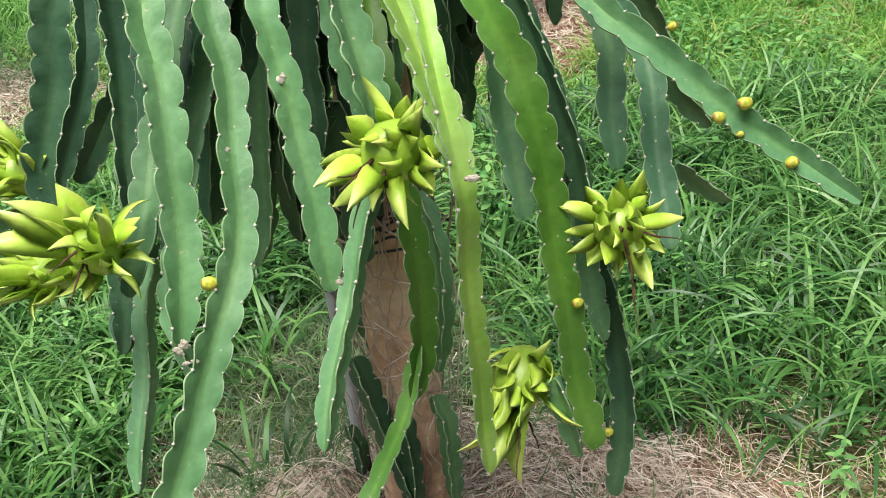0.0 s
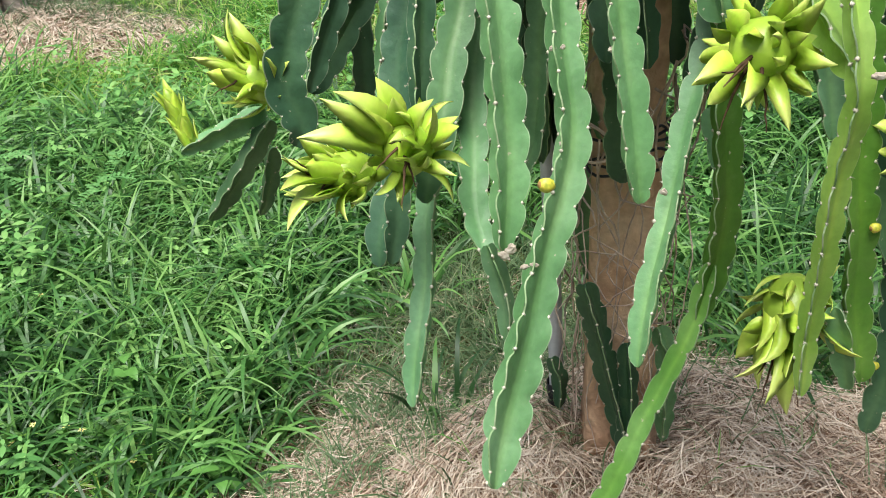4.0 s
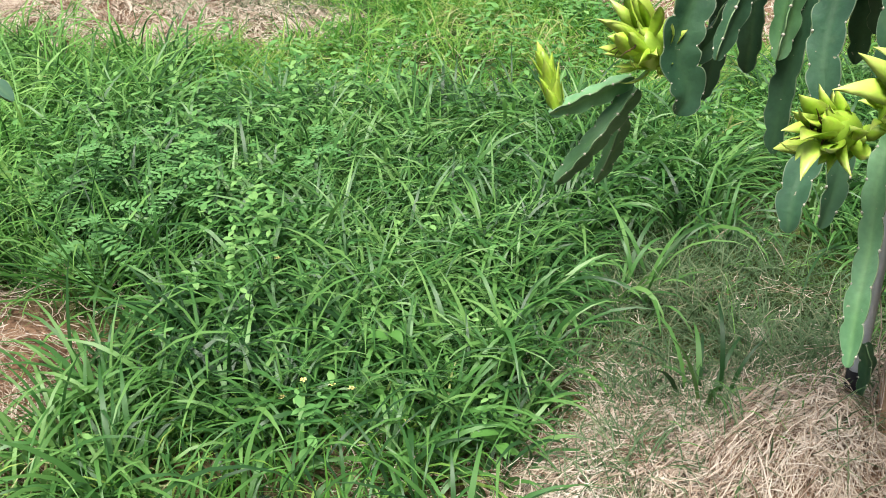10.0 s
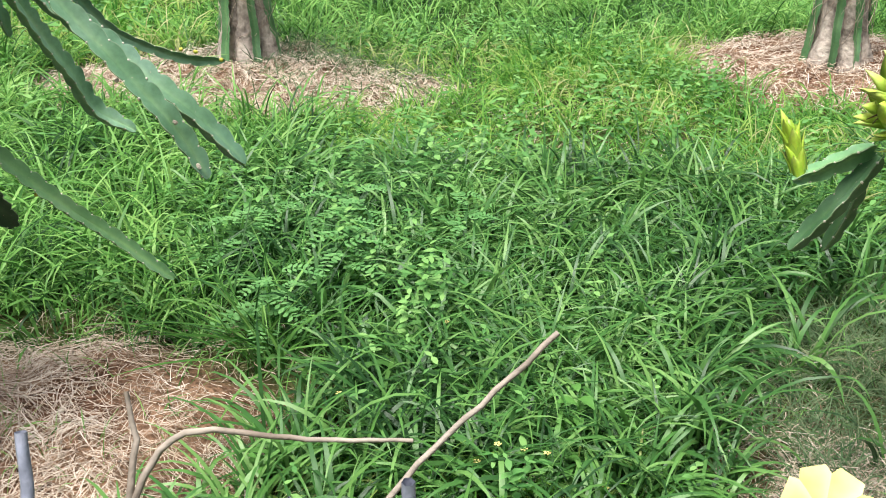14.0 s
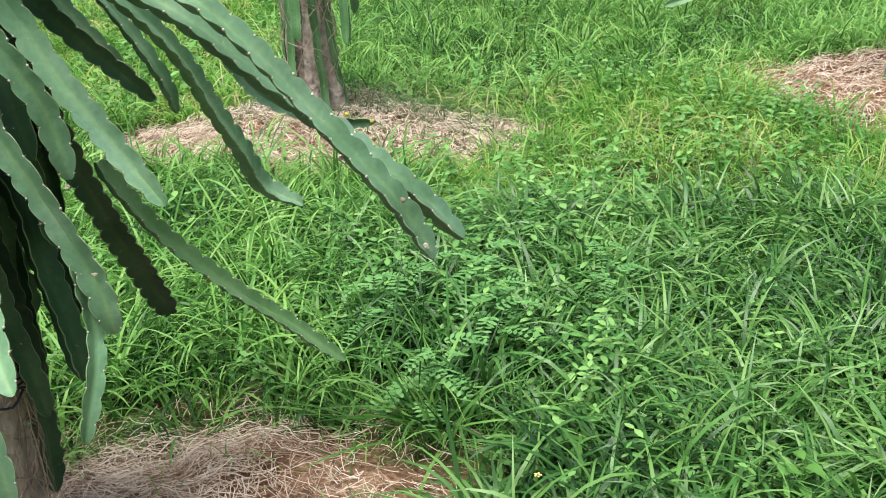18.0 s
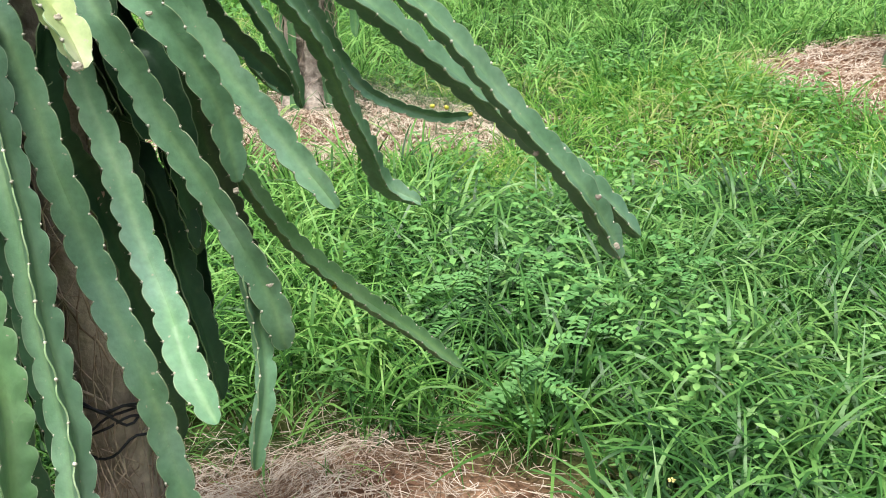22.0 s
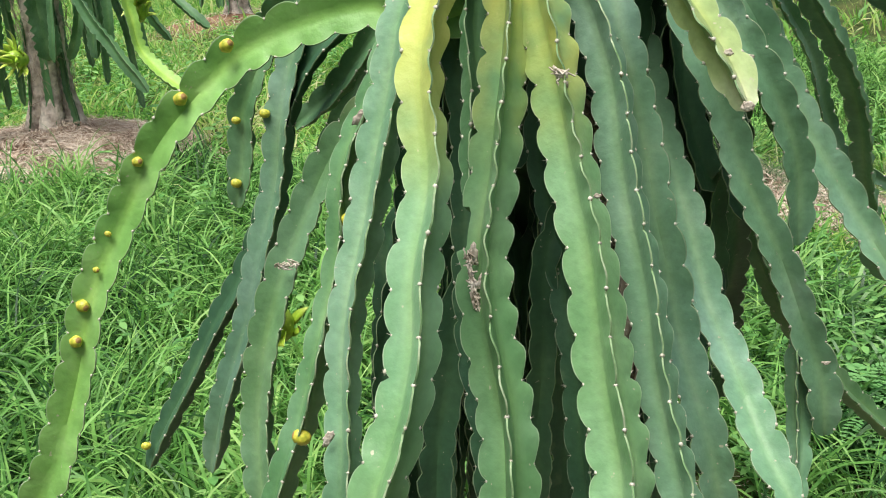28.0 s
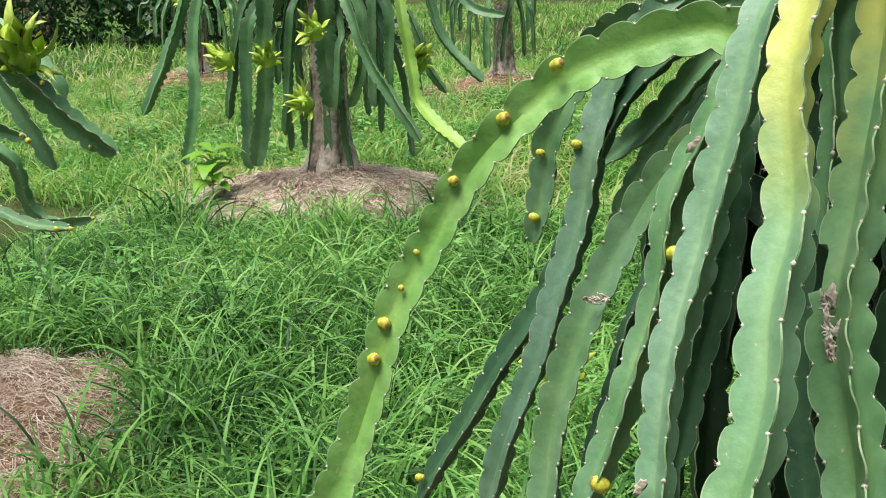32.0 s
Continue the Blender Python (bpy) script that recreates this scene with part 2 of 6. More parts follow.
pale_tips(M_BRACT, (0.55, 0.65, 0.19))
M_BUD = material("flower_bud", [(0.3, 0.36, 0.035), (0.48, 0.46, 0.05), (0.58, 0.5, 0.09)], 0.45, 90, 3, 0.2, 200, 0.4, obj=0.1)
M_BUDTIP = material("bud_tip", [(0.2, 0.13, 0.05), (0.42, 0.24, 0.08)], 0.6, 90, 3, 0.2, 200, 0.3)
M_WITHER = material("withered_flower", [(0.035, 0.022, 0.014), (0.12, 0.07, 0.04)], 0.9, 60, 4, 0.5, 180, 0.1)
M_POST_A = material("post_red_earth", [(0.33, 0.195, 0.12), (0.57, 0.38, 0.245), (0.64, 0.5, 0.36)], 0.9, 7, 6, 0.8, 50, 0.15, bump_dist=0.01)
M_POST_B = material("post_grey_brown", [(0.25, 0.205, 0.18), (0.46, 0.39, 0.335), (0.6, 0.53, 0.46)], 0.9, 9, 6, 0.8, 60, 0.15, bump_dist=0.01)
M_BARK = material("trunk_bark", [(0.16, 0.135, 0.115), (0.4, 0.345, 0.295), (0.58, 0.51, 0.44)], 0.9, 16, 8, 1.0, 45, 0.1, bump_dist=0.012)
M_BARK_PALE = material("pale_trunk_bark", [(0.26, 0.215, 0.18), (0.58, 0.5, 0.42), (0.74, 0.67, 0.58)], 0.9, 16, 8, 1.0, 45, 0.1, bump_dist=0.012)
M_ROOT = material("aerial_root", [(0.28, 0.21, 0.17), (0.56, 0.47, 0.39)], 0.9, 14, 4, 0.5, 90, 0.1, island=0.25)
M_PIPE = material("pipe_grey", [(0.36, 0.38, 0.4), (0.5, 0.52, 0.55)], 0.4, 6, 5, 0.15, 60, 0.5, fine=0.1)
M_BLACK = material("black_tape", [(0.012, 0.013, 0.018), (0.03, 0.032, 0.045)], 0.5, 30, 3, 0.3, 80, 0.4)
M_WIRE = material("galvanised_wire", [(0.2, 0.22, 0.28), (0.3, 0.32, 0.39)], 0.5, 120, 3, 0.2, 300, 0.5)
M_TWIG = material("dry_twig", [(0.2, 0.165, 0.13), (0.42, 0.37, 0.31)], 0.9, 40, 4, 0.5, 150, 0.1)
M_CONCRETE = material("concrete", [(0.52, 0.51, 0.49), (0.74, 0.73, 0.7)], 0.9, 12, 6, 0.6, 70, 0.2)
M_PETAL = material("yellow_petal", [(0.78, 0.66, 0.16), (0.86, 0.79, 0.42)], 0.6, 60, 3, 0.1, 100, 0.3)
M_STONE = material("pale_stone", [(0.4, 0.33, 0.26), (0.55, 0.48, 0.4)], 0.9, 20, 5, 0.6, 60, 0.2)
M_GRASS = leaf_material("grass_blade", [(0.0, (0.014, 0.065, 0.012)), (0.4, (0.104, 0.278, 0.053)), (0.75, (0.208, 0.44, 0.1)), (1.0, (0.29, 0.5, 0.135))], 0.5, spread=0.3, translucency=0.36, spec=0.32)
M_GRASS_B = leaf_material("broad_grass_blade", [(0.0, (0.024, 0.08, 0.021)), (0.4, (0.063, 0.188, 0.041)), (0.75, (0.119, 0.284, 0.063)), (1.0, (0.188, 0.366, 0.1))], 0.44, spread=0.28, translucency=0.32, spec=0.5)
M_GRASS_Y = leaf_material("yellowish_grass_blade", [(0.0, (0.06, 0.22, 0.03)), (0.35, (0.14, 0.36, 0.055)), (0.7, (0.26, 0.47, 0.09)), (0.9, (0.4, 0.53, 0.13)), (1.0, (0.52, 0.53, 0.25))], 0.5, spread=0.42, translucency=0.45, spec=0.4)
M_CREEP = leaf_material("grey_green_creeper", [(0.0, (0.06, 0.12, 0.045)), (0.6, (0.12, 0.2, 0.09)), (1.0, (0.26, 0.29, 0.16))], 0.6, translucency=0.3)
M_STRAW = leaf_material("dry_straw", [(0.0, (0.16, 0.1, 0.065)), (0.25, (0.4, 0.305, 0.225)), (0.65, (0.6, 0.505, 0.4)), (1.0, (0.72, 0.64, 0.54))], 0.75, 7.0, 0.3, 0.08, 0.2)
M_WEED = leaf_material("weed_leaf", [(0.0, (0.1, 0.28, 0.075)), (0.5, (0.19, 0.42, 0.12)), (1.0, (0.3, 0.54, 0.17))], 0.42, 2.0, 0.25, translucency=0.4)
M_HERB = leaf_material("broad_leaf", [(0.0, (0.075, 0.23, 0.045)), (1.0, (0.15, 0.34, 0.075))], 0.4, 3.0, 0.2)
M_SEEDLING = leaf_material("seedling_leaf", [(0.0, (0.16, 0.38, 0.04)), (1.0, (0.28, 0.52, 0.07))], 0.4, 3.0, 0.2, 0.4)
M_FEATHER = leaf_material("feather_leaf", [(0.0, (0.11, 0.29, 0.085)), (1.0, (0.21, 0.44, 0.15))], 0.45, 3.0, 0.2, 0.35)
M_HEDGE = leaf_material("hedge_leaf", [(0.0, (0.015, 0.05, 0.014)), (1.0, (0.04, 0.12, 0.03))], 0.4, 1.0, 0.2, 0.2)


def ground_material():
    """Red soil and trodden straw on the rings, matted turf elsewhere."""
    m = bpy.data.materials.new("orchard_floor")
    m.use_nodes = True
    nt = m.node_tree
    bsdf = nt.nodes["Principled BSDF"]
    N = nt.nodes.new
    co = N("ShaderNodeTexCoord")

    def noise_ramp(scale, stops):
        n = N("ShaderNodeTexNoise")
        n.inputs["Scale"].default_value, n.inputs["Detail"].default_value = scale, 6
        nt.links.new(co.outputs["Object"], n.inputs["Vector"])
        r = N("ShaderNodeValToRGB")
        r.color_ramp.elements[0].position, r.color_ramp.elements[1].position = 0.35, 0.65
        r.color_ramp.elements[0].color, r.color_ramp.elements[1].color = (*stops[0], 1), (*stops[1], 1)
        nt.links.new(n.outputs["Fac"], r.inputs["Fac"])
        return n, r

    n1, soil = noise_ramp(6.0, ((0.16, 0.085, 0.052), (0.35, 0.215, 0.135)))
    n2, turf = noise_ramp(3.0, ((0.03, 0.06, 0.018), (0.085, 0.1, 0.032)))
    n3, grit = noise_ramp(70.0, ((0.55, 0.55, 0.55), (1.3, 1.3, 1.3)))
    at = N("ShaderNodeAttribute")
    at.attribute_name = "turf"
    mix = N("ShaderNodeMix")
    mix.data_type = "RGBA"
    nt.links.new(at.outputs["Fac"], mix.inputs[0])
    nt.links.new(soil.outputs[0], mix.inputs[6])
    nt.links.new(turf.outputs[0], mix.inputs[7])
    mul = N("ShaderNodeVectorMath")
    mul.operation = "MULTIPLY"
    nt.links.new(mix.outputs[2], mul.inputs[0])
    nt.links.new(grit.outputs[0], mul.inputs[1])
    nt.links.new(mul.outputs[0], bsdf.inputs["Base Color"])
    bsdf.inputs["Roughness"].default_value = 0.95
    bsdf.inputs["Specular IOR Level"].default_value = 0.1
    b = N("ShaderNodeBump")
    b.inputs["Strength"].default_value, b.inputs["Distance"].default_value = 0.8, 0.02
    nt.links.new(n3.outputs["Fac"], b.inputs["Height"])
    nt.links.new(b.outputs[0], bsdf.inputs["Normal"])
    return m


M_SOIL = ground_material()

# ---- mesh helpers ----
def mesh_np(name, verts, faces, mats, index=None, smooth=True):
    """A mesh from arrays: verts (n, 3), faces (m, 3 or 4), a material index a face."""
    me = bpy.data.meshes.new(name)
    verts, faces = np.asarray(verts, np.float32), np.asarray(faces, np.int32)
    m, k = faces.shape
    me.vertices.add(len(verts))
    me.vertices.foreach_set("co", verts.ravel())
    me.loops.add(m * k)
    me.loops.foreach_set("vertex_index", faces.ravel())
    me.polygons.add(m)
    me.polygons.foreach_set("loop_start", np.arange(0, m * k, k, dtype=np.int32))
    me.polygons.foreach_set("loop_total", np.full(m, k, np.int32))
    for mat in mats:
        me.materials.append(mat)
    if index is not None:
        me.polygons.foreach_set("material_index", np.asarray(index, np.int32))
    me.polygons.foreach_set("use_smooth", np.full(m, smooth))
    me.update(calc_edges=True)
    return me


def part(name, me, parent=None, label="", at=None):
    ob = new(name, me)
    if at is not None:
        ob.matrix_basis = at
    if parent is not None:
        ob.parent = parent
    if label:
        ob["label"] = label
    return ob


def thing(name, x, y, z, label, category, group=""):
    ob = new(name)
    ob.location = (x, y, z)
    ob.empty_display_size = 0.1
    return tagged(ob, label, category, group)


def bm_mesh(name, bm, mats, smooth=True):
    me = bpy.data.meshes.new(name)
    bm.to_mesh(me)
    bm.free()
    for mat in mats:
        me.materials.append(mat)
    for p in me.polygons:
        p.use_smooth = smooth
    return me


def spline(points, step):
    """Points along a smooth curve through the control points, evenly spaced; and the arc lengths."""
    p = np.array(points, float)
    p = np.vstack([2 * p[0] - p[1], p, 2 * p[-1] - p[-2]])
    out = []
    for i in range(1, len(p) - 2):
        t = np.linspace(0, 1, 24, endpoint=i == len(p) - 3)[:, None]
        a, b, c, d = p[i - 1], p[i], p[i + 1], p[i + 2]
        out.append(0.5 * (2 * b + (c - a) * t + (2 * a - 5 * b + 4 * c - d) * t**2 + (3 * b - a - 3 * c + d) * t**3))
    q = np.vstack(out)
    s = np.r_[0, np.cumsum(np.linalg.norm(np.diff(q, axis=0), axis=1))]
    n = max(4, int(s[-1] / step) + 1)
    u = np.linspace(0, s[-1], n)
    return np.stack([np.interp(u, s, q[:, k]) for k in range(3)], 1), u


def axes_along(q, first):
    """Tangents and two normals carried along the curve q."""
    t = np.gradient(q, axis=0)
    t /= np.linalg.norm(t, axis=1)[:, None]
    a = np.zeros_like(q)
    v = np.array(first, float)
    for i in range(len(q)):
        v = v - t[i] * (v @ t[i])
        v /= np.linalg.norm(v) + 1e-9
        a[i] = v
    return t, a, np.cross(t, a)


def tube_np(points, radius, step=0.02, sides=6, wob=0.0, rng=None):
    q, s = spline(points, step)
    if wob and rng is not None:
        q = q + rng.normal(0, wob, q.shape)
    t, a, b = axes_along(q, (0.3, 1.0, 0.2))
    r = np.broadcast_to(np.interp(s / s[-1], np.linspace(0, 1, len(np.atleast_1d(radius))), np.atleast_1d(radius)), len(q))
    ang = np.arange(sides) * 2 * np.pi / sides
    v = q[:, None] + (np.cos(ang)[None, :, None] * a[:, None] + np.sin(ang)[None, :, None] * b[:, None]) * r[:, None, None]
    i, j = np.meshgrid(np.arange(len(q) - 1), np.arange(sides), indexing="ij")
    i, j = i.ravel(), j.ravel()
    f = np.stack([i * sides + j, i * sides + (j + 1) % sides, (i + 1) * sides + (j + 1) % sides, (i + 1) * sides + j], 1)
    return v.reshape(-1, 3), f


def join_np(items):
    vs, fs, n = [], [], 0
    for v, f in items:
        vs.append(v)
        fs.append(f + n)
        n += len(v)
    return np.vstack(vs), np.vstack(fs)


# ---- the three-winged climbing stem ----
def stem_arrays(points, width, rng, step=0.005, seg=0.041, face=None, taper_in=0.03, tip=0.075, bite=None, front=(0.08, -0.85, 0.45)):
    q, s = spline(points, step)
    total = s[-1]
    q = q + 0.0018 * np.stack([np.sin(s * 31 + rng.uniform(0, 6)), np.sin(s * 27 + rng.uniform(0, 6)), 0 * s], 1)
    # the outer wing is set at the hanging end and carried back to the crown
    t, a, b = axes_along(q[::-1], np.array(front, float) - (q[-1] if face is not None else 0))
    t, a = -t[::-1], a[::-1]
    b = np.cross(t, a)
    # one wing or one flat face is turned outwards
    t0 = (0.0 if rng.uniform() < 0.55 else np.pi / 3) + rng.normal(0, 0.28)
    R = width / 1.84
    turn = t0 + rng.uniform(-0.7, 0.7) * s if face is None else face + rng.uniform(-0.12, 0.12) * (s - 0.6 * total)
    close = np.clip((total - s) / tip, 0, 1)
    start = np.clip(s / taper_in, 0, 1)
    env = (0.16 + 0.84 * np.sqrt(1 - (1 - close) ** 2)) * (0.45 + 0.55 * np.sqrt(start)) * (1 + 0.07 * np.sin(s * 9 + rng.uniform(0, 6)))
    rings = []
    notches = []
    ends = []
    for w in range(3):
        ph = rng.uniform(0, 1)
        lumps = (s / seg + ph + 0.12 * np.sin(s * 14 + w)) % 1
        bulge = np.sin(np.pi * lumps) ** 0.42 * (1 - 0.5 * (lumps - 0.5)) * (1 + 0.06 * np.sin(2 * np.pi * s / 0.23 + 3 * ph))
        rad = R * env * (0.67 + 0.37 * bulge)
        if bite and bite[0] == w:
            rad = rad * np.where((q[:, 2] > bite[1]) & (q[:, 2] < bite[2]), 0.45, 1.0)
        wave = 0.085 * np.sin(2 * np.pi * lumps) * (0.6 + 0.4 * np.sin(s * 11 + 9 * ph))
        ang = turn + w * 2 * np.pi / 3 + 0.05 * np.sin(s * 17 + 5 * ph)
        ca, sa = np.cos(ang)[:, None], np.sin(ang)[:, None]
        out = ca * a + sa * b
        side = -sa * a + ca * b
        thick = 0.0008 + 0.0 * s
        core = R * env
        lo = ang - np.pi / 3
        valley = (np.cos(lo)[:, None] * a + np.sin(lo)[:, None] * b) * (0.185 * core)[:, None]
        mid = 0.68 * (0.25 * rad + 0.75 * core)
        half = (0.075 * core * (0.92 + 0.16 * bulge))[:, None]
        low, thigh = out * (0.34 * core)[:, None], side * (0.125 * core)[:, None]
        # the margin ripples from areole to areole
        rim = (out + side * wave[:, None]) * rad[:, None]
        rings += [q + valley, q + low - thigh, q + out * mid[:, None] - side * half, q + rim - side * thick[:, None], q + rim + side * thick[:, None], q + out * mid[:, None] + side * half, q + low + thigh]
        edge = np.where(np.diff(np.floor(s / seg + ph + 0.12 * np.sin(s * 14 + w))) > 0)[0]
        notches += [(q[i] + rim[i], out[i], t[i], side[i]) for i in edge]
    n, k = len(q), 21
    v = np.stack(rings, 1).reshape(-1, 3)
    i, j = np.meshgrid(np.arange(n - 1), np.arange(k), indexing="ij")
    i, j = i.ravel(), j.ravel()
    f = np.stack([i * k + j, i * k + (j + 1) % k, (i + 1) * k + (j + 1) % k, (i + 1) * k + j], 1)
    mat = (j % 7 == 3).astype(np.int32)
    v = np.vstack([v, q[:1], q[-1:]])
    caps = [[c0 + jj, c0 + (jj + 1) % k, c1, c1] for c0, c1 in ((0, n * k), ((n - 1) * k, n * k + 1)) for jj in range(k)]
    caps = np.array(caps)
    caps[:k, :2] = caps[:k, 1::-1]
    return v, f, mat, caps, notches


def areole_arrays(notches, rng, size=0.0021):
    vs, fs = [], []
    octa = np.array([(1, 0, 0), (-1, 0, 0), (0, 1, 0), (0, -1, 0), (0, 0, 1), (0, 0, -1)], float)
    tri = np.array([(0, 2, 4), (2, 1, 4), (1, 3, 4), (3, 0, 4), (2, 0, 5), (1, 2, 5), (3, 1, 5), (0, 3, 5)])
    n = 0
    for p, out, t, side in notches:
        g = size * rng.uniform(0.75, 1.35)
        vs.append(p + (octa[:, :1] * out * 0.9 + octa[:, 1:2] * side * 1.1 + octa[:, 2:] * t * 1.3) * g)
        fs.append(tri + n)
        n += 6
        for _ in range(3):
            d = out * rng.uniform(0.5, 1) + side * rng.normal(0, 0.6) + t * rng.normal(0, 0.6)
            d /= np.linalg.norm(d)
            e = np.cross(d, t) * 0.0005
            vs.append(np.array([p + e, p - e, p + t * 0.0006, p + d * rng.uniform(0.003, 0.0065)]))
            fs.append(np.array([(0, 1, 3), (1, 2, 3), (2, 0, 3)]) + n)
            n += 4
    return np.vstack(vs), np.vstack(fs)


STEM_RNG = np.random.default_rng(11)
CROWN = 1.14


def stem(plant, kind, width, points, buds=0, step=0.005, areoles=True, label="", crown=True, face=None, bite=None):
    """A hanging stem through the control points, from its origin on the crown to its tip."""
    o = np.array(plant.location)
    if points[0][2] > CROWN - 0.36 and crown:
        # every long stem springs from the head of the post and arches over
        a, b = np.array(points[0], float), np.array(points[1], float)
        head = np.array([o[0], o[1], CROWN]) + STEM_RNG.normal(0, 0.03, 3)
        head[2] = max(head[2], a[2] + 0.02)
        gap = a - head
        k = np.linalg.norm(gap)
        if k > 0.05:
            out = np.array([gap[0], gap[1], 0.35 * k])
            out *= 0.9 * k / (np.linalg.norm(out) + 1e-9)
            into = (b - a) / np.linalg.norm(b - a) * 0.9 * k
            bow = []
            for u in (0.0, 0.25, 0.5, 0.75):
                h0, h1, h2, h3 = 2 * u**3 - 3 * u**2 + 1, u**3 - 2 * u**2 + u, -2 * u**3 + 3 * u**2, u**3 - u**2
                bow.append(h0 * head + h1 * out + h2 * a + h3 * into)
            points = [*bow, *points]
    v, f, mat, caps, notches = stem_arrays(np.array(points, float) - o, width, STEM_RNG, step, face=face, front=(0.08, -0.85, 0.45) if face is None else np.array((o[0] + 0.2, -0.02, 1.22)) - o, bite=bite and (bite[0], bite[1] - o[2], bite[2] - o[2]))
    me = bpy.data.meshes.new("stem")
    me.from_pydata(v.tolist(), [], f.tolist() + caps[:, :3].tolist())
    me.materials.append(M_STEM[kind])
    me.materials.append(M_RIM)
    me.polygons.foreach_set("material_index", np.r_[mat, np.zeros(len(caps), np.int32)].astype(np.int32))
    me.polygons.foreach_set("use_smooth", np.full(len(me.polygons), True))
    me.update()
    me.set_sharp_from_angle(angle=radians(48))
    n = (len(v) - 2) // 21
    wing = np.tile([0, 0.3, 0.62, 1, 1, 0.62, 0.3], 3 * n)
    me.attributes.new("wing", "FLOAT", "POINT").data.foreach_set("value", np.r_[wing, 0, 0].astype(np.float32))
    if kind == "yellow":
        me.attributes.new("bleach", "FLOAT", "POINT").data.foreach_set("value", np.clip((v[:, 2] + o[2] - 0.93) / 0.13, 0, 1).astype(np.float32))
    ob = part("stem", me, plant, label)
    if areoles and notches:
        av, af = areole_arrays(notches, STEM_RNG)
        tagged(part("areole_fuzz", mesh_np("areole_fuzz", av, af, [M_AREOLE], smooth=True), ob), kind="stuff")
    return ob

# ---- ground: one sheet, with the raised mulch rings round each post ----
POSTS = {"a": (-0.02, 1.32), "b": (-2.42, 1.36), "c": (-4.95, 1.42), "bt": (-2.53, 4.56), "br": (0.27, 4.72), "bl": (-5.66, 4.62), "bf": (-7.2, 9.9), "bg": (-11.2, 9.6), "bh": (-4.2, 10.0)}
MOUNDS = [(-0.02, 1.15, 0.58, 0.1), (0.28, 1.3, 0.4, 0.07), (-0.21, 1.27, 0.17, 0.12), (-0.52, 1.15, 0.26, 0.03), (0.4, 0.8, 0.5, 0.05), (-2.38, 1.35, 0.58, 0.09), (-2.1, 1.55, 0.33, 0.02), (-4.98, 1.45, 0.72, 0.15), (-2.5, 4.45, 0.6, 0.07), (-1.85, 4.3, 0.4, 0.04), (-2.4, 4.0, 0.4, 0.03), (-3.05, 4.3, 0.42, 0.04), (-1.95, 1.5, 0.36, 0.02), (0.2, 4.8, 0.7, 0.09),
          (-5.62, 4.45, 0.78, 0.20), (-7.2, 9.8, 0.8, 0.2), (-11.2, 9.5, 0.9, 0.2), (-4.2, 9.9, 0.8, 0.2), (3.0, 4.8, 0.7, 0.15)]
PITS = [(-0.1, 1.3, 0.045, 0.09), (-0.36, 1.82, 0.07, 0.06), (-0.30, 1.72, 0.05, 0.05), (-1.98, 1.98, 0.07, 0.05), (-2.3, 2.02, 0.06, 0.05), (-6.1, 4.25, 0.06, 0.06)]
SOIL_Z = -0.12


def lift(x, y):
    """Height of the soil."""
    x, y = np.asarray(x, float), np.asarray(y, float)
    z = SOIL_Z + 0.018 * np.sin(1.7 * x + 0.6) * np.cos(1.3 * y) + 0.012 * np.sin(4.1 * x + 1.1 * y) + 0.008 * np.sin(9 * x - 3 * y) * np.sin(8 * y)
    for mx, my, r, h in MOUNDS:
        d2 = ((x - mx) ** 2 + (y - my) ** 2) / (r * r)
        z = z + h * np.exp(-(d2**1.4))
    z = z + mulch(x, y) * (0.016 * np.sin(14 * x + 5 * y) * np.sin(12 * y - 4 * x) + 0.009 * np.sin(29 * x) * np.sin(27 * y + 8 * x))
    for mx, my, r, h in PITS:
        z = z - h * np.exp(-(((x - mx) ** 2 + (y - my) ** 2) / (r * r)))
    return z


def mulch(x, y):
    """1 on the straw rings, 0 in the grass, with a ragged edge."""
    x, y = np.asarray(x, float), np.asarray(y, float)
    edge = 0.2 * np.sin(5 * x + 3 * y) + 0.12 * np.sin(11 * x - 7 * y) + 0.08 * np.sin(17 * y + 4 * x)
    m = np.zeros_like(x)
    for mx, my, r, h in MOUNDS:
        d = np.sqrt((x - mx) ** 2 + (y - my) ** 2) / r
        m = np.maximum(m, np.clip((1.12 + edge * 0.7 - d) * 3.0, 0, 1))
    return m


def axis_steps(lo, hi, step, far):
    core = np.arange(lo, hi, step)
    grow = np.cumsum(step * 1.35 ** np.arange(1, 40))
    grow = grow[grow < far]
    return np.r_[(lo - grow)[::-1], core, hi + grow]


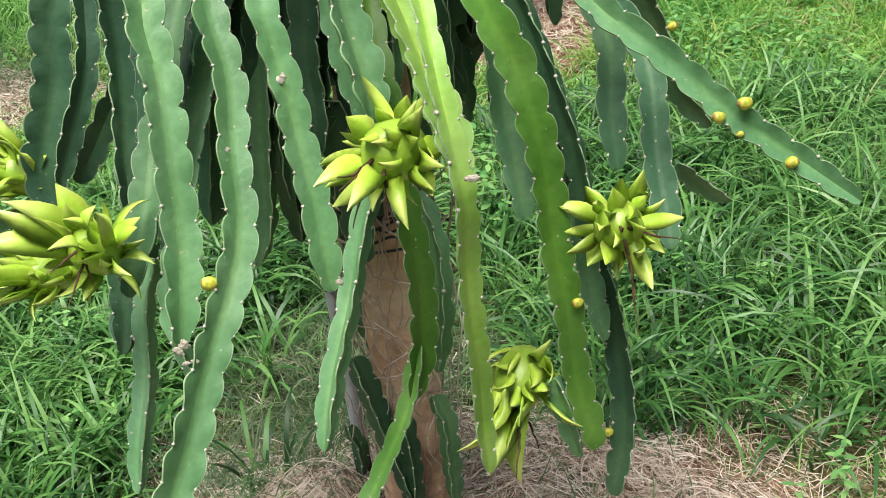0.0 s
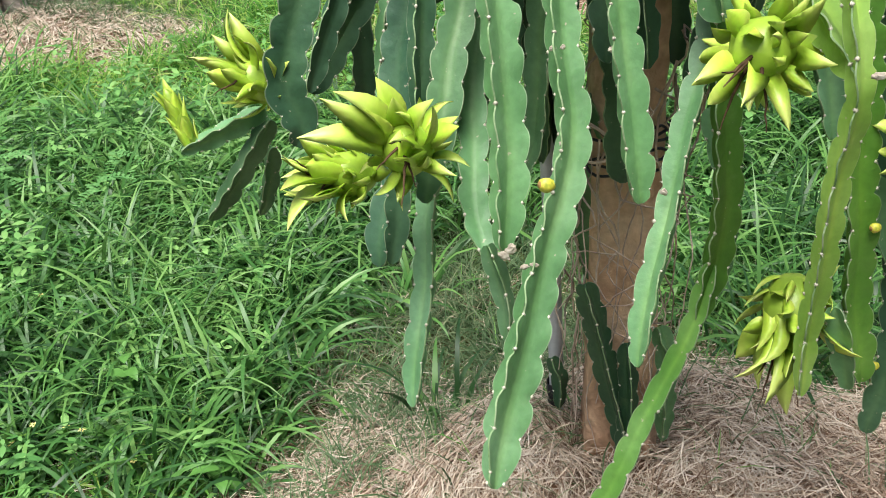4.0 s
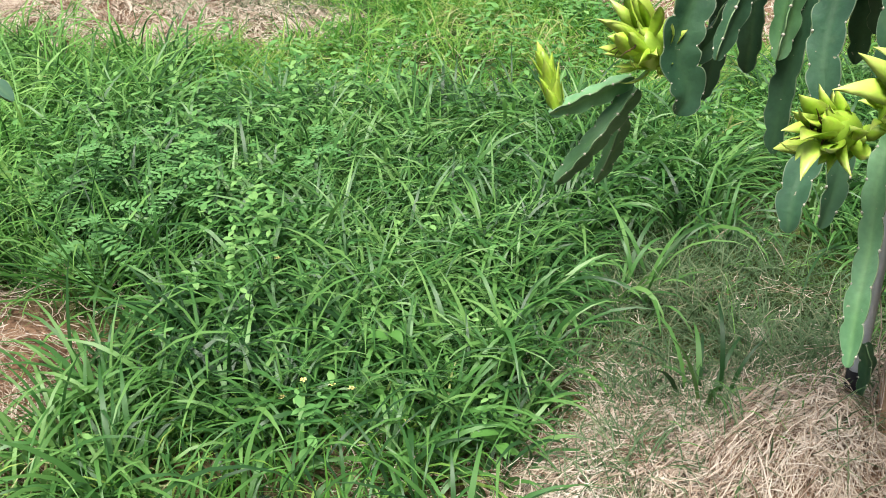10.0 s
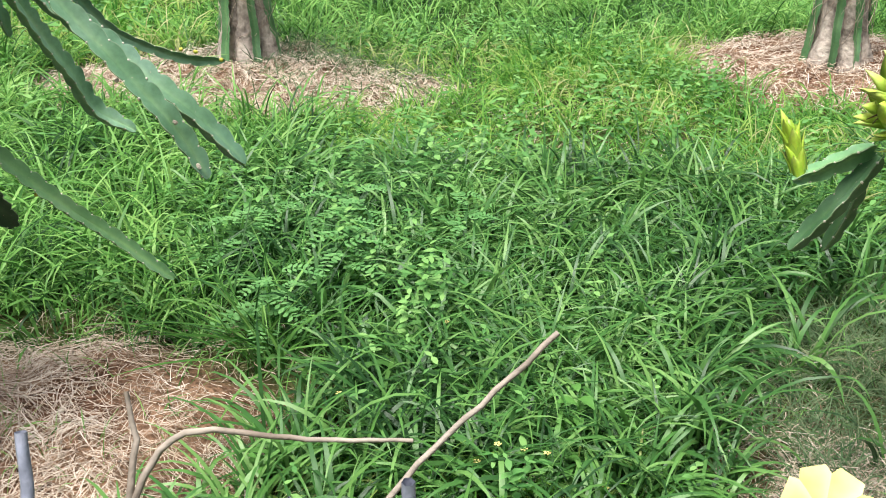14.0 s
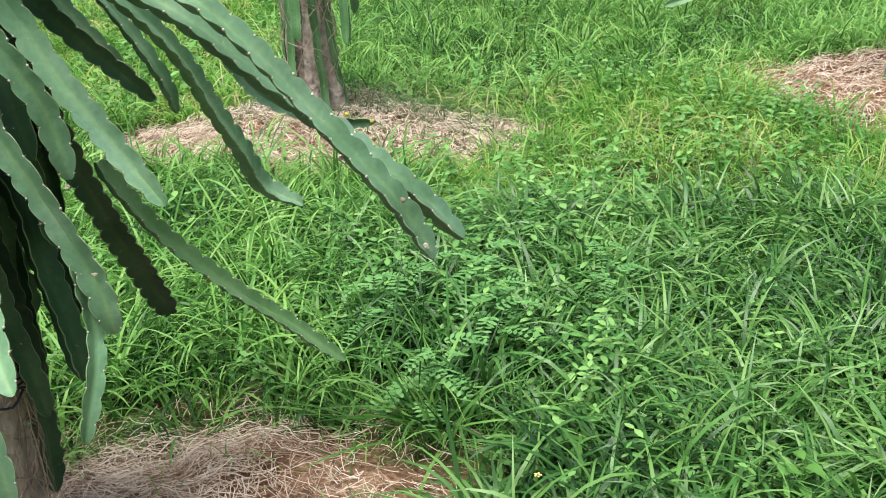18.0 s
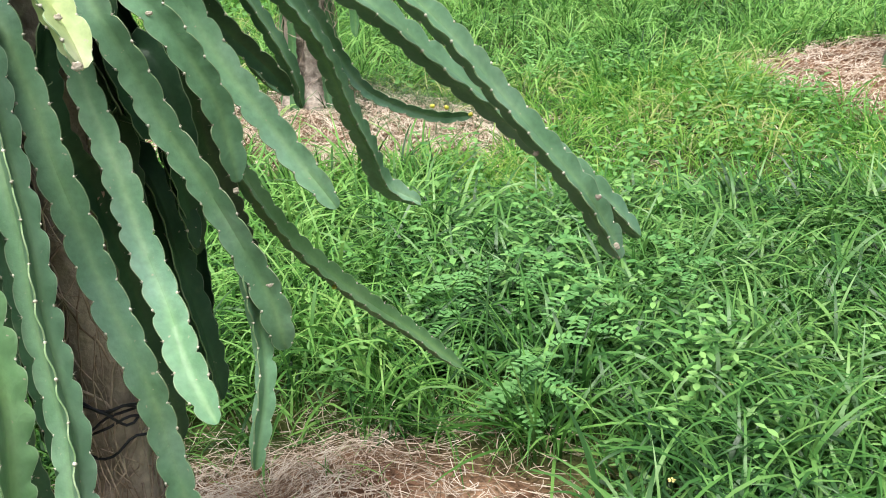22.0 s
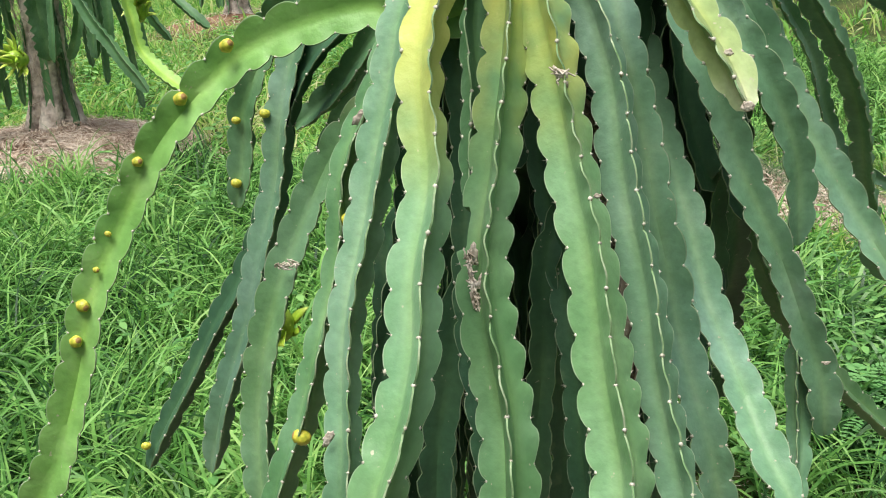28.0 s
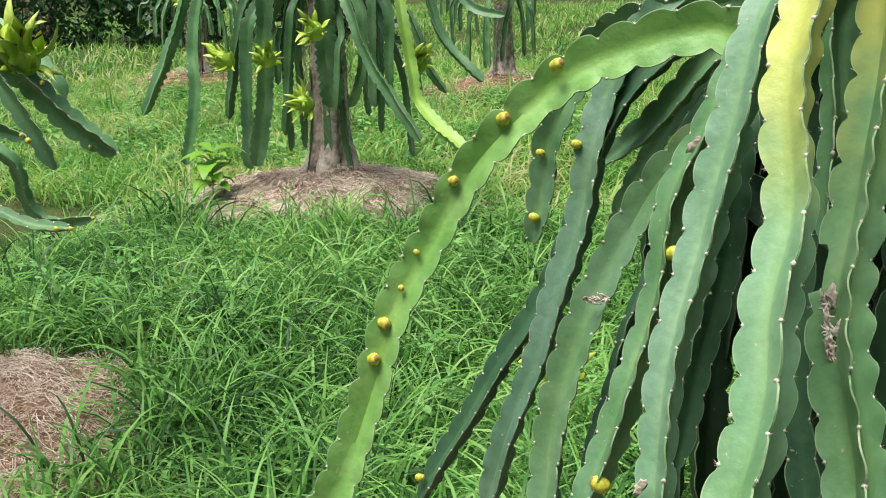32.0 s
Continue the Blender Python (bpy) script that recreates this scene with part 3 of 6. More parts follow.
def build_ground():
    xs, ys = axis_steps(-8.0, 3.0, 0.05, 900.0), axis_steps(-1.2, 7.0, 0.05, 900.0)
    X, Y = np.meshgrid(xs, ys, indexing="ij")
    rng = np.random.default_rng(5)
    Z = lift(X, Y) + rng.normal(0, 0.006, X.shape)
    nx, ny = X.shape
    i, j = np.meshgrid(np.arange(nx - 1), np.arange(ny - 1), indexing="ij")
    i, j = i.ravel(), j.ravel()
    f = np.stack([i * ny + j, (i + 1) * ny + j, (i + 1) * ny + j + 1, i * ny + j + 1], 1)
    ob = new("ground", mesh_np("ground", np.stack([X, Y, Z], -1).reshape(-1, 3), f, [M_SOIL]))
    bare = np.exp(-(((Y - 1.0) / 0.75) ** 4)) * np.clip(1.3 - np.abs(X + 2.2) / 9, 0, 1) * (0.75 + 0.25 * np.sin(3.1 * X + 1.7 * Y))
    turf = np.clip(1 - 1.3 * mulch(X, Y), 0, 1) * (1 - 0.75 * np.clip(bare, 0, 1))
    ob.data.attributes.new("turf", "FLOAT", "POINT").data.foreach_set("value", turf.ravel().astype(np.float32))
    tagged(ob, "reddish brown orchard soil with raised planting rings", "ground", kind="structure")


build_ground()


def blades(rng, x, y, length, width, lean, curl, stations=5, z=None, az=None, tall=1.0):
    """Grass blades as ribbons: each rises from its root, leans and bends over. az: the way it leans; tall: a height for each one."""
    n = len(x)
    az = rng.uniform(0, 2 * np.pi, n) if az is None else az
    L = length * rng.uniform(0.5, 1.25, n) * tall
    W = width * rng.uniform(0.6, 1.25, n)
    th0 = np.abs(rng.normal(lean, 0.2, n))
    cv = np.abs(rng.normal(curl, 0.45, n))
    root = np.stack([x, y, lift(x, y) - 0.01 if z is None else z], 1)
    d = np.stack([np.cos(az), np.sin(az), 0 * az], 1)
    twist = az + np.pi / 2 + rng.normal(0, 0.45, n)
    roll = rng.normal(0, 0.35, n)
    side = np.stack([np.cos(twist) * np.cos(roll), np.sin(twist) * np.cos(roll), np.sin(roll)], 1)
    u = np.linspace(0, 1, stations)
    pos = root.copy()
    V = np.zeros((n, stations, 2, 3), np.float32)
    for k in range(stations):
        if k:
            th = th0 + cv * ((u[k] + u[k - 1]) / 2) ** 1.3
            step = (L / (stations - 1))[:, None]
            pos = pos + step * (d * np.sin(th)[:, None] + np.array([0, 0, 1.0]) * np.cos(th)[:, None])
        w = W * (0.7 + 0.9 * u[k]) * (1 - u[k] ** 1.8) if u[k] < 1 else W * 0.03
        off = side * (w / 2)[:, None]
        V[:, k, 0], V[:, k, 1] = pos - off, pos + off
    V[..., 2] = np.maximum(V[..., 2], SOIL_Z + 0.005)
    base = (np.arange(n) * stations * 2)[:, None]
    k = np.arange(stations - 1)[None]
    f = np.stack([base + 2 * k, base + 2 * k + 1, base + 2 * k + 3, base + 2 * k + 2], -1).reshape(-1, 4)
    return V.reshape(-1, 3), f


def scatter(rng, n, x0, x1, y0, y1, keep):
    x, y = rng.uniform(x0, x1, n), rng.uniform(y0, y1, n)
    k = rng.uniform(0, 1, n) < keep(x, y)
    return x[k], y[k]


def patchy(x, y, f=1.0, o=0.0):
    return 0.5 + 0.5 * np.sin(2.3 * f * x + 1.1 + o) * np.sin(1.9 * f * y + 0.4 * x + o) 


def stuff(name, arrays, mat, label, category):
    v, f = arrays
    ob = new(name, mesh_np(name, v, f, [mat]))
    return tagged(ob, label, category, kind="stuff")


def open_grass(x, y):
    """How thick the tall grass stands."""
    g = 1 - np.clip(mulch(x, y) * 1.25, 0, 1)
    spots = ((-0.36, 1.7, 0.36, 0.42, 1.6), (-0.14, 2.05, 0.34, 0.46, 1.6), (-2.15, 1.86, 0.5, 0.33, 1.5), (-1.8, 1.86, 0.28, 0.28, 1.4), (-1.05, 1.22, 0.6, 0.24, 1.0), (0.6, 1.72, 0.28, 0.2, 0.8))
    bare = sum(k * np.exp(-(((x - sx) / rx) ** 2 + ((y - sy) / ry) ** 2)) for sx, sy, rx, ry, k in spots)
    return np.clip(g * (1 - 0.97 * np.clip(bare, 0, 1)), 0, 1)


RNG = np.random.default_rng(3)


def clumped(rng, n, x0, x1, y0, y1, keep, per=9, spread=0.035):
    x, y = scatter(rng, n // per, x0, x1, y0, y1, keep)
    return np.repeat(x, per) + rng.normal(0, spread, len(x) * per), np.repeat(y, per) + rng.normal(0, spread, len(y) * per)


def tussocks(rng, n, x0, x1, y0, y1, keep, per, spread, spill=0.7):
    """Tufts whose blades fountain outwards: roots, and for each blade its lean and its tuft's height."""
    cx, cy = scatter(rng, n // per, x0, x1, y0, y1, keep)
    m = len(cx) * per
    dx, dy = rng.normal(0, spread, m), rng.normal(0, spread, m)
    way = np.repeat(rng.uniform(0, 2 * np.pi, len(cx)), per)
    az = np.arctan2(dy + 0.4 * spread * np.sin(way), dx + 0.4 * spread * np.cos(way)) + rng.normal(0, spill, m)
    tall = np.repeat(np.clip(rng.normal(1, 0.24, len(cx)), 0.45, 1.6), per)
    return dict(x=np.repeat(cx, per) + dx, y=np.repeat(cy, per) + dy, az=az, tall=tall)


# broad-bladed grass between the plants
tufts = tussocks(RNG, 46000, -2.1, -0.1, 1.15, 3.2, lambda x, y: open_grass(x, y) * (0.5 + 0.5 * patchy(x, y, 1.6)), 16, 0.032)
stuff("tall_grass", blades(RNG, length=0.225, width=0.0118, lean=0.2, curl=2.0, stations=8, **tufts), M_GRASS_B, "lush broad-bladed green grass arching over between the posts", "grass")
tufts = tussocks(RNG, 20000, 0.1, 2.2, 1.6, 3.6, lambda x, y: open_grass(x, y) * (0.5 + 0.5 * patchy(x, y, 1.6, 1)), 16, 0.032)
stuff("tall_grass", blades(RNG, length=0.28, width=0.011, lean=0.18, curl=2.0, stations=8, **tufts), M_GRASS_B, "lush broad-bladed green grass behind the mulch ring", "grass")
# finer, denser grass towards the next row
tufts = tussocks(RNG, 70000, -6.2, -2.0, 1.2, 4.6, lambda x, y: open_grass(x, y) * (0.5 + 0.5 * patchy(x, y, 1.3, 2)), 18, 0.036)
stuff("fine_grass", blades(RNG, length=0.28, width=0.0102, lean=0.16, curl=2.0, stations=8, **tufts), M_GRASS, "dense fine-bladed bright green grass bending over", "grass")
tufts = tussocks(RNG, 62000, -2.4, 2.6, 2.9, 5.2, lambda x, y: open_grass(x, y) * (0.25 + 0.75 * patchy(x, y, 1.2, 3)), 16, 0.04)
stuff("yellow_green_grass", blades(RNG, length=0.17, width=0.0072, lean=0.35, curl=1.7, stations=6, **tufts), M_GRASS_Y, "shorter yellow-green grass mixed with dry stalks", "grass")
tufts = tussocks(RNG, 36000, -3.2, 3.4, 5.0, 8.5, open_grass, 14, 0.05)
stuff("far_grass", blades(RNG, length=0.22, width=0.011, lean=0.35, curl=1.6, stations=5, **tufts), M_GRASS, "bright green grass behind the back row", "grass")
tufts = tussocks(RNG, 80000, -12.5, -3.0, 4.0, 13.0, open_grass, 14, 0.06)
stuff("far_grass", blades(RNG, length=0.22, width=0.012, lean=0.35, curl=1.6, stations=5, **tufts), M_GRASS_Y, "bright green grass between the farther rows", "grass")
x, y = clumped(RNG, 60000, -34, 8, 8.0, 36, lambda x, y: open_grass(x, y) * np.where((x < -3.0) & (y < 13) & (x > -12.5), 0.1, 1.0), 8, 0.15)
stuff("far_grass", blades(RNG, x, y, 0.28, 0.03, 0.3, 1.2, 3), M_GRASS_Y, "grass covering the orchard floor in the distance", "grass")
# short sparse grass and creeping growth on the bare patches and ring edges
x, y = clumped(RNG, 34000, -3.4, 1.6, 0.75, 2.6, lambda x, y: (0.12 + 0.5 * (1 - mulch(x, y))) * (0.3 + 0.7 * patchy(x, y, 2.6, 1)), 8, 0.03)
stuff("short_grass", blades(RNG, x, y, 0.09, 0.0036, 0.5, 1.2, 4), M_GRASS, "thin short green weeds creeping over bare soil", "grass")
tufts = tussocks(RNG, 60000, -0.95, 0.6, 0.8, 2.6, lambda x, y: (np.exp(-(((x + 0.26) / 0.34) ** 2 + ((y - 1.92) / 0.45) ** 2)) + 0.3 * np.exp(-(((x + 0.45) / 0.2) ** 2 + ((y - 1.35) / 0.3) ** 2)) + 0.05) * (0.25 + 0.75 * patchy(x, y, 5.5, 2)), 12, 0.022)
stuff("creeping_weed", blades(RNG, length=0.11, width=0.0032, lean=0.5, curl=1.6, stations=5, **tufts), M_CREEP, "fine grey-green creeping weed matted over the soil", "weeds")
x, y = clumped(RNG, 16000, -2.9, -1.3, 3.9, 5.3, lambda x, y: np.exp(-(((x + 2.0) / 0.45) ** 2 + ((y - 4.8) / 0.35) ** 2)) + 0.12, 10, 0.04)
stuff("creeping_weed", blades(RNG, x, y, 0.14, 0.005, 0.7, 1.2, 4), M_CREEP, "fine grey-green weed beside the back trunk", "weeds")
x, y = clumped(RNG, 22000, -1.1, 1.2, 0.75, 1.9, lambda x, y: 0.9 * np.exp(-(((x + 0.5) / 0.3) ** 2 + ((y - 1.35) / 0.35) ** 2)) + 0.6 * np.exp(-(((x - 0.7) / 0.3) ** 2 + ((y - 1.4) / 0.3) ** 2)), 11, 0.025)
stuff("dead_creeper", blades(RNG, x, y, 0.085, 0.0022, 0.6, 1.7, 5), M_STRAW, "tangled dead creeper stalks over the edge of the mulch ring", "dry grass")
x, y = clumped(RNG, 30000, -7.5, 3.5, -2.2, 0.75, lambda x, y: 0.35 + 0.65 * patchy(x, y, 1.9, 4), 9, 0.04)
stuff("path_grass", blades(RNG, x, y, 0.1, 0.006, 0.4, 1.3, 4), M_GRASS, "short green grass along the fence line", "grass")
tufts = tussocks(RNG, 7000, -1.75, -0.45, 0.95, 1.5, lambda x, y: open_grass(x, y) * (0.3 + 0.7 * patchy(x, y, 3.1, 2)), 14, 0.03)
stuff("yellow_green_grass", blades(RNG, length=0.13, width=0.0075, lean=0.3, curl=1.8, stations=6, **tufts), M_GRASS_Y, "short yellow-green grass at the edge of the tall grass", "grass")
# dead stalks among the green
x, y = scatter(RNG, 6500, -5.0, 2.4, 1.1, 5.0, lambda x, y: (1 - mulch(x, y)) * (0.1 + 0.6 * patchy(x, y, 0.9, 5)))
stuff("dry_stalks", blades(RNG, x, y, 0.14, 0.0028, 0.8, 1.2, 4), M_STRAW, "dry straw-coloured stalks scattered through the grass", "dry grass")


def weeds(rng, n, x0, x1, y0, y1, height, leaf, keep, pairs=6):
    """Small herbs: a thin upright stem with pairs of oval leaves held flat to the light."""
    x, y = scatter(rng, n, x0, x1, y0, y1, keep)
    vs, fs, c = [], [], 0
    u = np.array([0, 0.35, 0.7, 1.0])
    wd = np.array([0.15, 1.0, 0.85, 0.05])
    quad = np.array([(0, 1, 3, 2), (2, 3, 5, 4), (4, 5, 7, 6)])
    for px, py in zip(x, y):
        h = height * rng.uniform(0.6, 1.3)
        z0 = float(lift(px, py))
        lx, ly = rng.normal(0, 0.2, 2)
        a0 = rng.uniform(0, 6.28)
        for k in range(pairs):
            f = (k + 1.5) / (pairs + 0.5)
            p = np.array([px + lx * h * f, py + ly * h * f, z0 + h * f])
            for e in (0, np.pi):
                a = a0 + k * 1.1 + e + rng.normal(0, 0.3)
                L = leaf * rng.uniform(0.7, 1.3) * (1.1 - 0.35 * f)
                d = np.array([np.cos(a), np.sin(a), rng.uniform(-0.1, 0.35)])
                s = np.array([-np.sin(a), np.cos(a), rng.normal(0, 0.15)])
                sag = np.array([0, 0, -0.25 * L])
                mid = p + d * L * u[:, None] + sag * (u**2)[:, None]
                w = (s * (wd * L * 0.24)[:, None])
                vs.append(np.stack([mid - w, mid + w], 1).reshape(-1, 3))
                fs.append(quad + c)
                c += 8
    return np.vstack(vs), np.vstack(fs)


stuff("weed_patch", weeds(RNG, 130, -2.2, -1.3, 1.9, 2.8, 0.24, 0.036, lambda x, y: open_grass(x, y) * patchy(x, y, 2.2, 0.5), 9), M_WEED, "patch of small oval-leaved green weeds among the grass", "weeds")
stuff("weed_patch", weeds(RNG, 1500, -2.2, 2.4, 2.6, 5.4, 0.19, 0.046, lambda x, y: open_grass(x, y) * patchy(x, y, 1.5, 2.5) ** 2), M_WEED, "low oval-leaved weeds growing through yellow-green grass", "weeds")
stuff("weed_patch", weeds(RNG, 380, -6.0, -2.6, 1.6, 4.6, 0.22, 0.052, lambda x, y: open_grass(x, y) * patchy(x, y, 1.7, 1.5) ** 2), M_WEED, "small-leaved green weeds standing in fine grass", "weeds")
stuff("weed_patch", weeds(RNG, 380, -1.6, 1.2, 1.2, 2.6, 0.14, 0.032, lambda x, y: open_grass(x, y) * 0.6), M_WEED, "scattered low green weeds between the grass blades", "weeds")
stuff("weed_patch", weeds(RNG, 900, -11, -3.2, 4.8, 9.5, 0.22, 0.075, lambda x, y: open_grass(x, y) * patchy(x, y, 1.1, 4)), M_WEED, "green leafy weeds between the farther rows", "weeds")


def pinnate(rng, n, x0, x1, y0, y1, height, frond, keep, fronds=9, pairs=8):
    """Weeds with feather leaves: arching ribs set with pairs of small oval leaflets."""
    x, y = scatter(rng, n, x0, x1, y0, y1, keep)
    vs, fs, c = [], [], 0
    u = np.array([0, 0.4, 0.75, 1.0])
    wd = np.array([0.2, 1.0, 0.9, 0.15])
    quad = np.array([(0, 1, 3, 2), (2, 3, 5, 4), (4, 5, 7, 6)])
    for px, py in zip(x, y):
        h = height * rng.uniform(0.7, 1.25)
        z0 = float(lift(px, py))
        lx, ly = rng.normal(0, 0.15, 2) * h
        for k in range(fronds):
            f = (k + 2.0) / (fronds + 1.0)
            a = k * 2.4 + rng.normal(0, 0.3)
            L = frond * rng.uniform(0.7, 1.25)
            d = np.array([np.cos(a), np.sin(a), 0.0])
            side = np.array([-np.sin(a), np.cos(a), 0.0])
            root = np.array([px + lx * f, py + ly * f, z0 + h * f])
            rise = rng.uniform(0.1, 0.55)
            for q in range(pairs):
                g = (q + 1) / pairs
                p = root + d * L * g + np.array([0, 0, L * (rise * g - 0.55 * g * g)])
                for e in (-1, 1):
                    l = L * 0.24 * (1.05 - 0.5 * abs(g - 0.45)) * rng.uniform(0.85, 1.15)
                    m = side * e * 0.9 + d * 0.42 + np.array([0, 0, rng.uniform(-0.15, 0.2)])
                    w = (d * 0.9 - side * e * 0.3) * (wd * l * 0.23)[:, None]
                    mid = p + m * l * u[:, None]
                    vs.append(np.stack([mid - w, mid + w], 1).reshape(-1, 3))
                    fs.append(quad + c)
                    c += 8
    return np.vstack(vs), np.vstack(fs)


stuff("feather_weed", pinnate(RNG, 36, -2.05, -1.25, 1.9, 2.75, 0.2, 0.1, lambda x, y: 0.25 + 0.75 * np.exp(-(((x + 1.65) / 0.25) ** 2 + ((y - 2.2) / 0.25) ** 2))), M_FEATHER, "grey-green feather-leaved weeds spreading through the thick grass", "weeds")


def straw(rng, n, x0, x1, y0, y1, length, width, keep):
    """Cut straw lying in a loose mat."""
    x, y = scatter(rng, n, x0, x1, y0, y1, keep)
    n = len(x)
    az = rng.uniform(0, 2 * np.pi, n)
    L = length * rng.uniform(0.4, 1.3, n)
    W = width * rng.uniform(0.6, 1.3, n)
    tilt = rng.normal(0, 0.16, n)
    bend = rng.normal(0, 0.5, n)
    u = np.linspace(-0.5, 0.5, 4)
    V = np.zeros((n, 4, 2, 3), np.float32)
    z0 = rng.uniform(0.002, 0.024, n) + 0.03 * rng.uniform(0, 1, n) ** 6
    for k in range(4):
        a = az + bend * u[k]
        px, py = x + L * u[k] * np.cos(a), y + L * u[k] * np.sin(a)
        pz = lift(px, py) + z0 + np.maximum(L * u[k] * tilt, -0.006)
        V[:, k, 0] = np.stack([px - np.sin(a) * W / 2, py + np.cos(a) * W / 2, pz], 1)
        V[:, k, 1] = np.stack([px + np.sin(a) * W / 2, py - np.cos(a) * W / 2, pz + W * 0.3], 1)
    base = (np.arange(n) * 8)[:, None]
    k = np.arange(3)[None]
    f = np.stack([base + 2 * k, base + 2 * k + 1, base + 2 * k + 3, base + 2 * k + 2], -1).reshape(-1, 4)
    return V.reshape(-1, 3), f


for x0, x1, y0, y1, n in ((-1.1, 1.4, 0.3, 2.1, 120000), (-3.2, -1.6, 0.6, 2.1, 30000), (-5.8, -4.0, 0.6, 2.3, 32000), (-3.6, -1.1, 3.4, 5.5, 44000), (-0.9, 1.4, 3.6, 5.7, 20000), (-6.7, -4.5, 3.4, 5.5, 84000), (-12.5, -6.0, 8.7, 11.0, 9000)):
    stuff("straw_mulch", straw(RNG, n, x0, x1, y0, y1, 0.07, 0.0016 if y0 < 3 else 0.003, lambda x, y: (0.05 + mulch(x, y)) * (1 - 0.3 * np.exp(-(((x + 0.4) / 0.2) ** 2 + ((y - 1.75) / 0.25) ** 2)) - 0.85 * np.exp(-(((x - 0.62) / 0.3) ** 2 + ((y - 1.5) / 0.25) ** 2)) - 0.93 * np.exp(-(((x + 1.8) / 0.38) ** 2 + ((y - 1.78) / 0.34) ** 2)))), M_STRAW, "pale dry straw mulch laid round the foot of a post", "mulch")
stuff("dead_grass", straw(RNG, 1500, -2.5, -1.5, 1.5, 2.3, 0.09, 0.0016, lambda x, y: np.exp(-(((x + 2.0) / 0.36) ** 2 + ((y - 1.9) / 0.22) ** 2))), M_STRAW, "thin dry stalks fallen over bare red soil", "dry grass")
stuff("pale_tuft", blades(RNG, -1.72 + RNG.normal(0, 0.05, 90), 1.93 + RNG.normal(0, 0.04, 90), 0.42, 0.0075, 0.75, 0.55, 7), M_GRASS, "tuft of long pale grass lying outward over bare soil", "grass")
stuff("pale_tuft", blades(RNG, -1.95 + RNG.normal(0, 0.035, 100), 2.03 + RNG.normal(0, 0.03, 100), 0.36, 0.007, 0.85, 0.6, 7), M_GRASS, "tuft of long pale grass sprawling over bare red soil", "grass")
x, y = scatter(RNG, 15000, -2.0, 2.8, 2.9, 5.3, lambda x, y: np.clip(1.6 * patchy(x, y, 1.2, 6) - 0.75, 0, 1))
stuff("dead_grass", blades(RNG, x, y, 0.1, 0.005, 0.9, 1.0, 3), M_STRAW, "patches of dead tan grass lying between green tufts", "dry grass")

# ---- plants ----
def plant_thing(key, label):
    px, py = POSTS[key]
    return thing("dragon_fruit_plant", px, py, float(lift(px, py)), label, "dragon fruit plant", "dragon fruit plants of the orchard")


plant_a = plant_thing("a", "dragon fruit plant with green fruits on an earth-stained post")
plant_b = plant_thing("b", "dense dragon fruit plant with long drooping scalloped stems and yellow buds")
plant_c = plant_thing("c", "dragon fruit plant with curving stems, small buds and a green fruit")


# ---- fruits, buds ----
def bract_mesh(name, length, width, curl, lift_):
    """A fleshy pointed scale: keeled wedge, curved outwards. Root at the origin, growing along x, outer side towards +z."""
    u = np.linspace(0, 1, 7)
    w = width * np.array([0.72, 0.95, 1.0, 0.92, 0.7, 0.38, 0.03]) * 0.5
    th = lift_ - curl * u
    dx, dz = np.cos(th), np.sin(th)
    px = np.r_[0, np.cumsum((dx[1:] + dx[:-1]) / 2)] * length / 6
    pz = np.r_[0, np.cumsum((dz[1:] + dz[:-1]) / 2)] * length / 6
    k = 0.002 * np.array([1.4, 1.3, 1.1, 0.9, 0.7, 0.5, 0.15])
    v = np.stack([np.stack([px, -w, pz + w * 0.42], 1), np.stack([px, 0 * w, pz + k * 0.2], 1), np.stack([px, w, pz + w * 0.3], 1), np.stack([px, 0 * w, pz - k], 1)], 1).reshape(-1, 3)
    i, j = np.meshgrid(np.arange(6), np.arange(4), indexing="ij")
    i, j = i.ravel(), j.ravel()
    f = np.stack([i * 4 + j, (i + 1) * 4 + j, (i + 1) * 4 + (j + 1) % 4, i * 4 + (j + 1) % 4], 1)
    return mesh_np(name, v, f, [M_BRACT])


BRACTS = [bract_mesh("bract", *row) for row in ((0.046, 0.028, 0.5, 0.4), (0.058, 0.024, 1.1, 0.7), (0.036, 0.03, 0.2, 0.3), (0.06, 0.022, -0.7, 0.0), (0.072, 0.023, 1.5, 0.9), (0.066, 0.02, -1.2, -0.2))]


def egg(name, r, h, mats, sides=14, rings=9, point=0.0):
    v, f = [], []
    for i in range(rings + 1):
        t = np.pi * i / rings
        rr = r * np.sin(t) ** 0.85 * (1 - point * (i / rings) ** 2 * 0.6)
        for j in range(sides):
            a = 2 * np.pi * j / sides
            v.append((rr * np.cos(a) * (1 + 0.05 * np.cos(5 * a)), rr * np.sin(a) * (1 + 0.05 * np.cos(5 * a)), -h * np.cos(t)))
    for i in range(rings):
        for j in range(sides):
            f.append((i * sides + j, i * sides + (j + 1) % sides, (i + 1) * sides + (j + 1) % sides, (i + 1) * sides + j))
    idx = [1 if (k // sides) >= rings - 1 and len(mats) > 1 else 0 for k in range(len(f))]
    return mesh_np(name, np.array(v), np.array(f), mats, idx)


FRUIT_BODY = egg("fruit_body", 0.031, 0.04, [M_FRUIT])
BUD_MESH = egg("flower_bud", 0.0078, 0.0095, [M_BUD, M_BUDTIP], 10, 7)
FRUIT_RNG = np.random.default_rng(21)


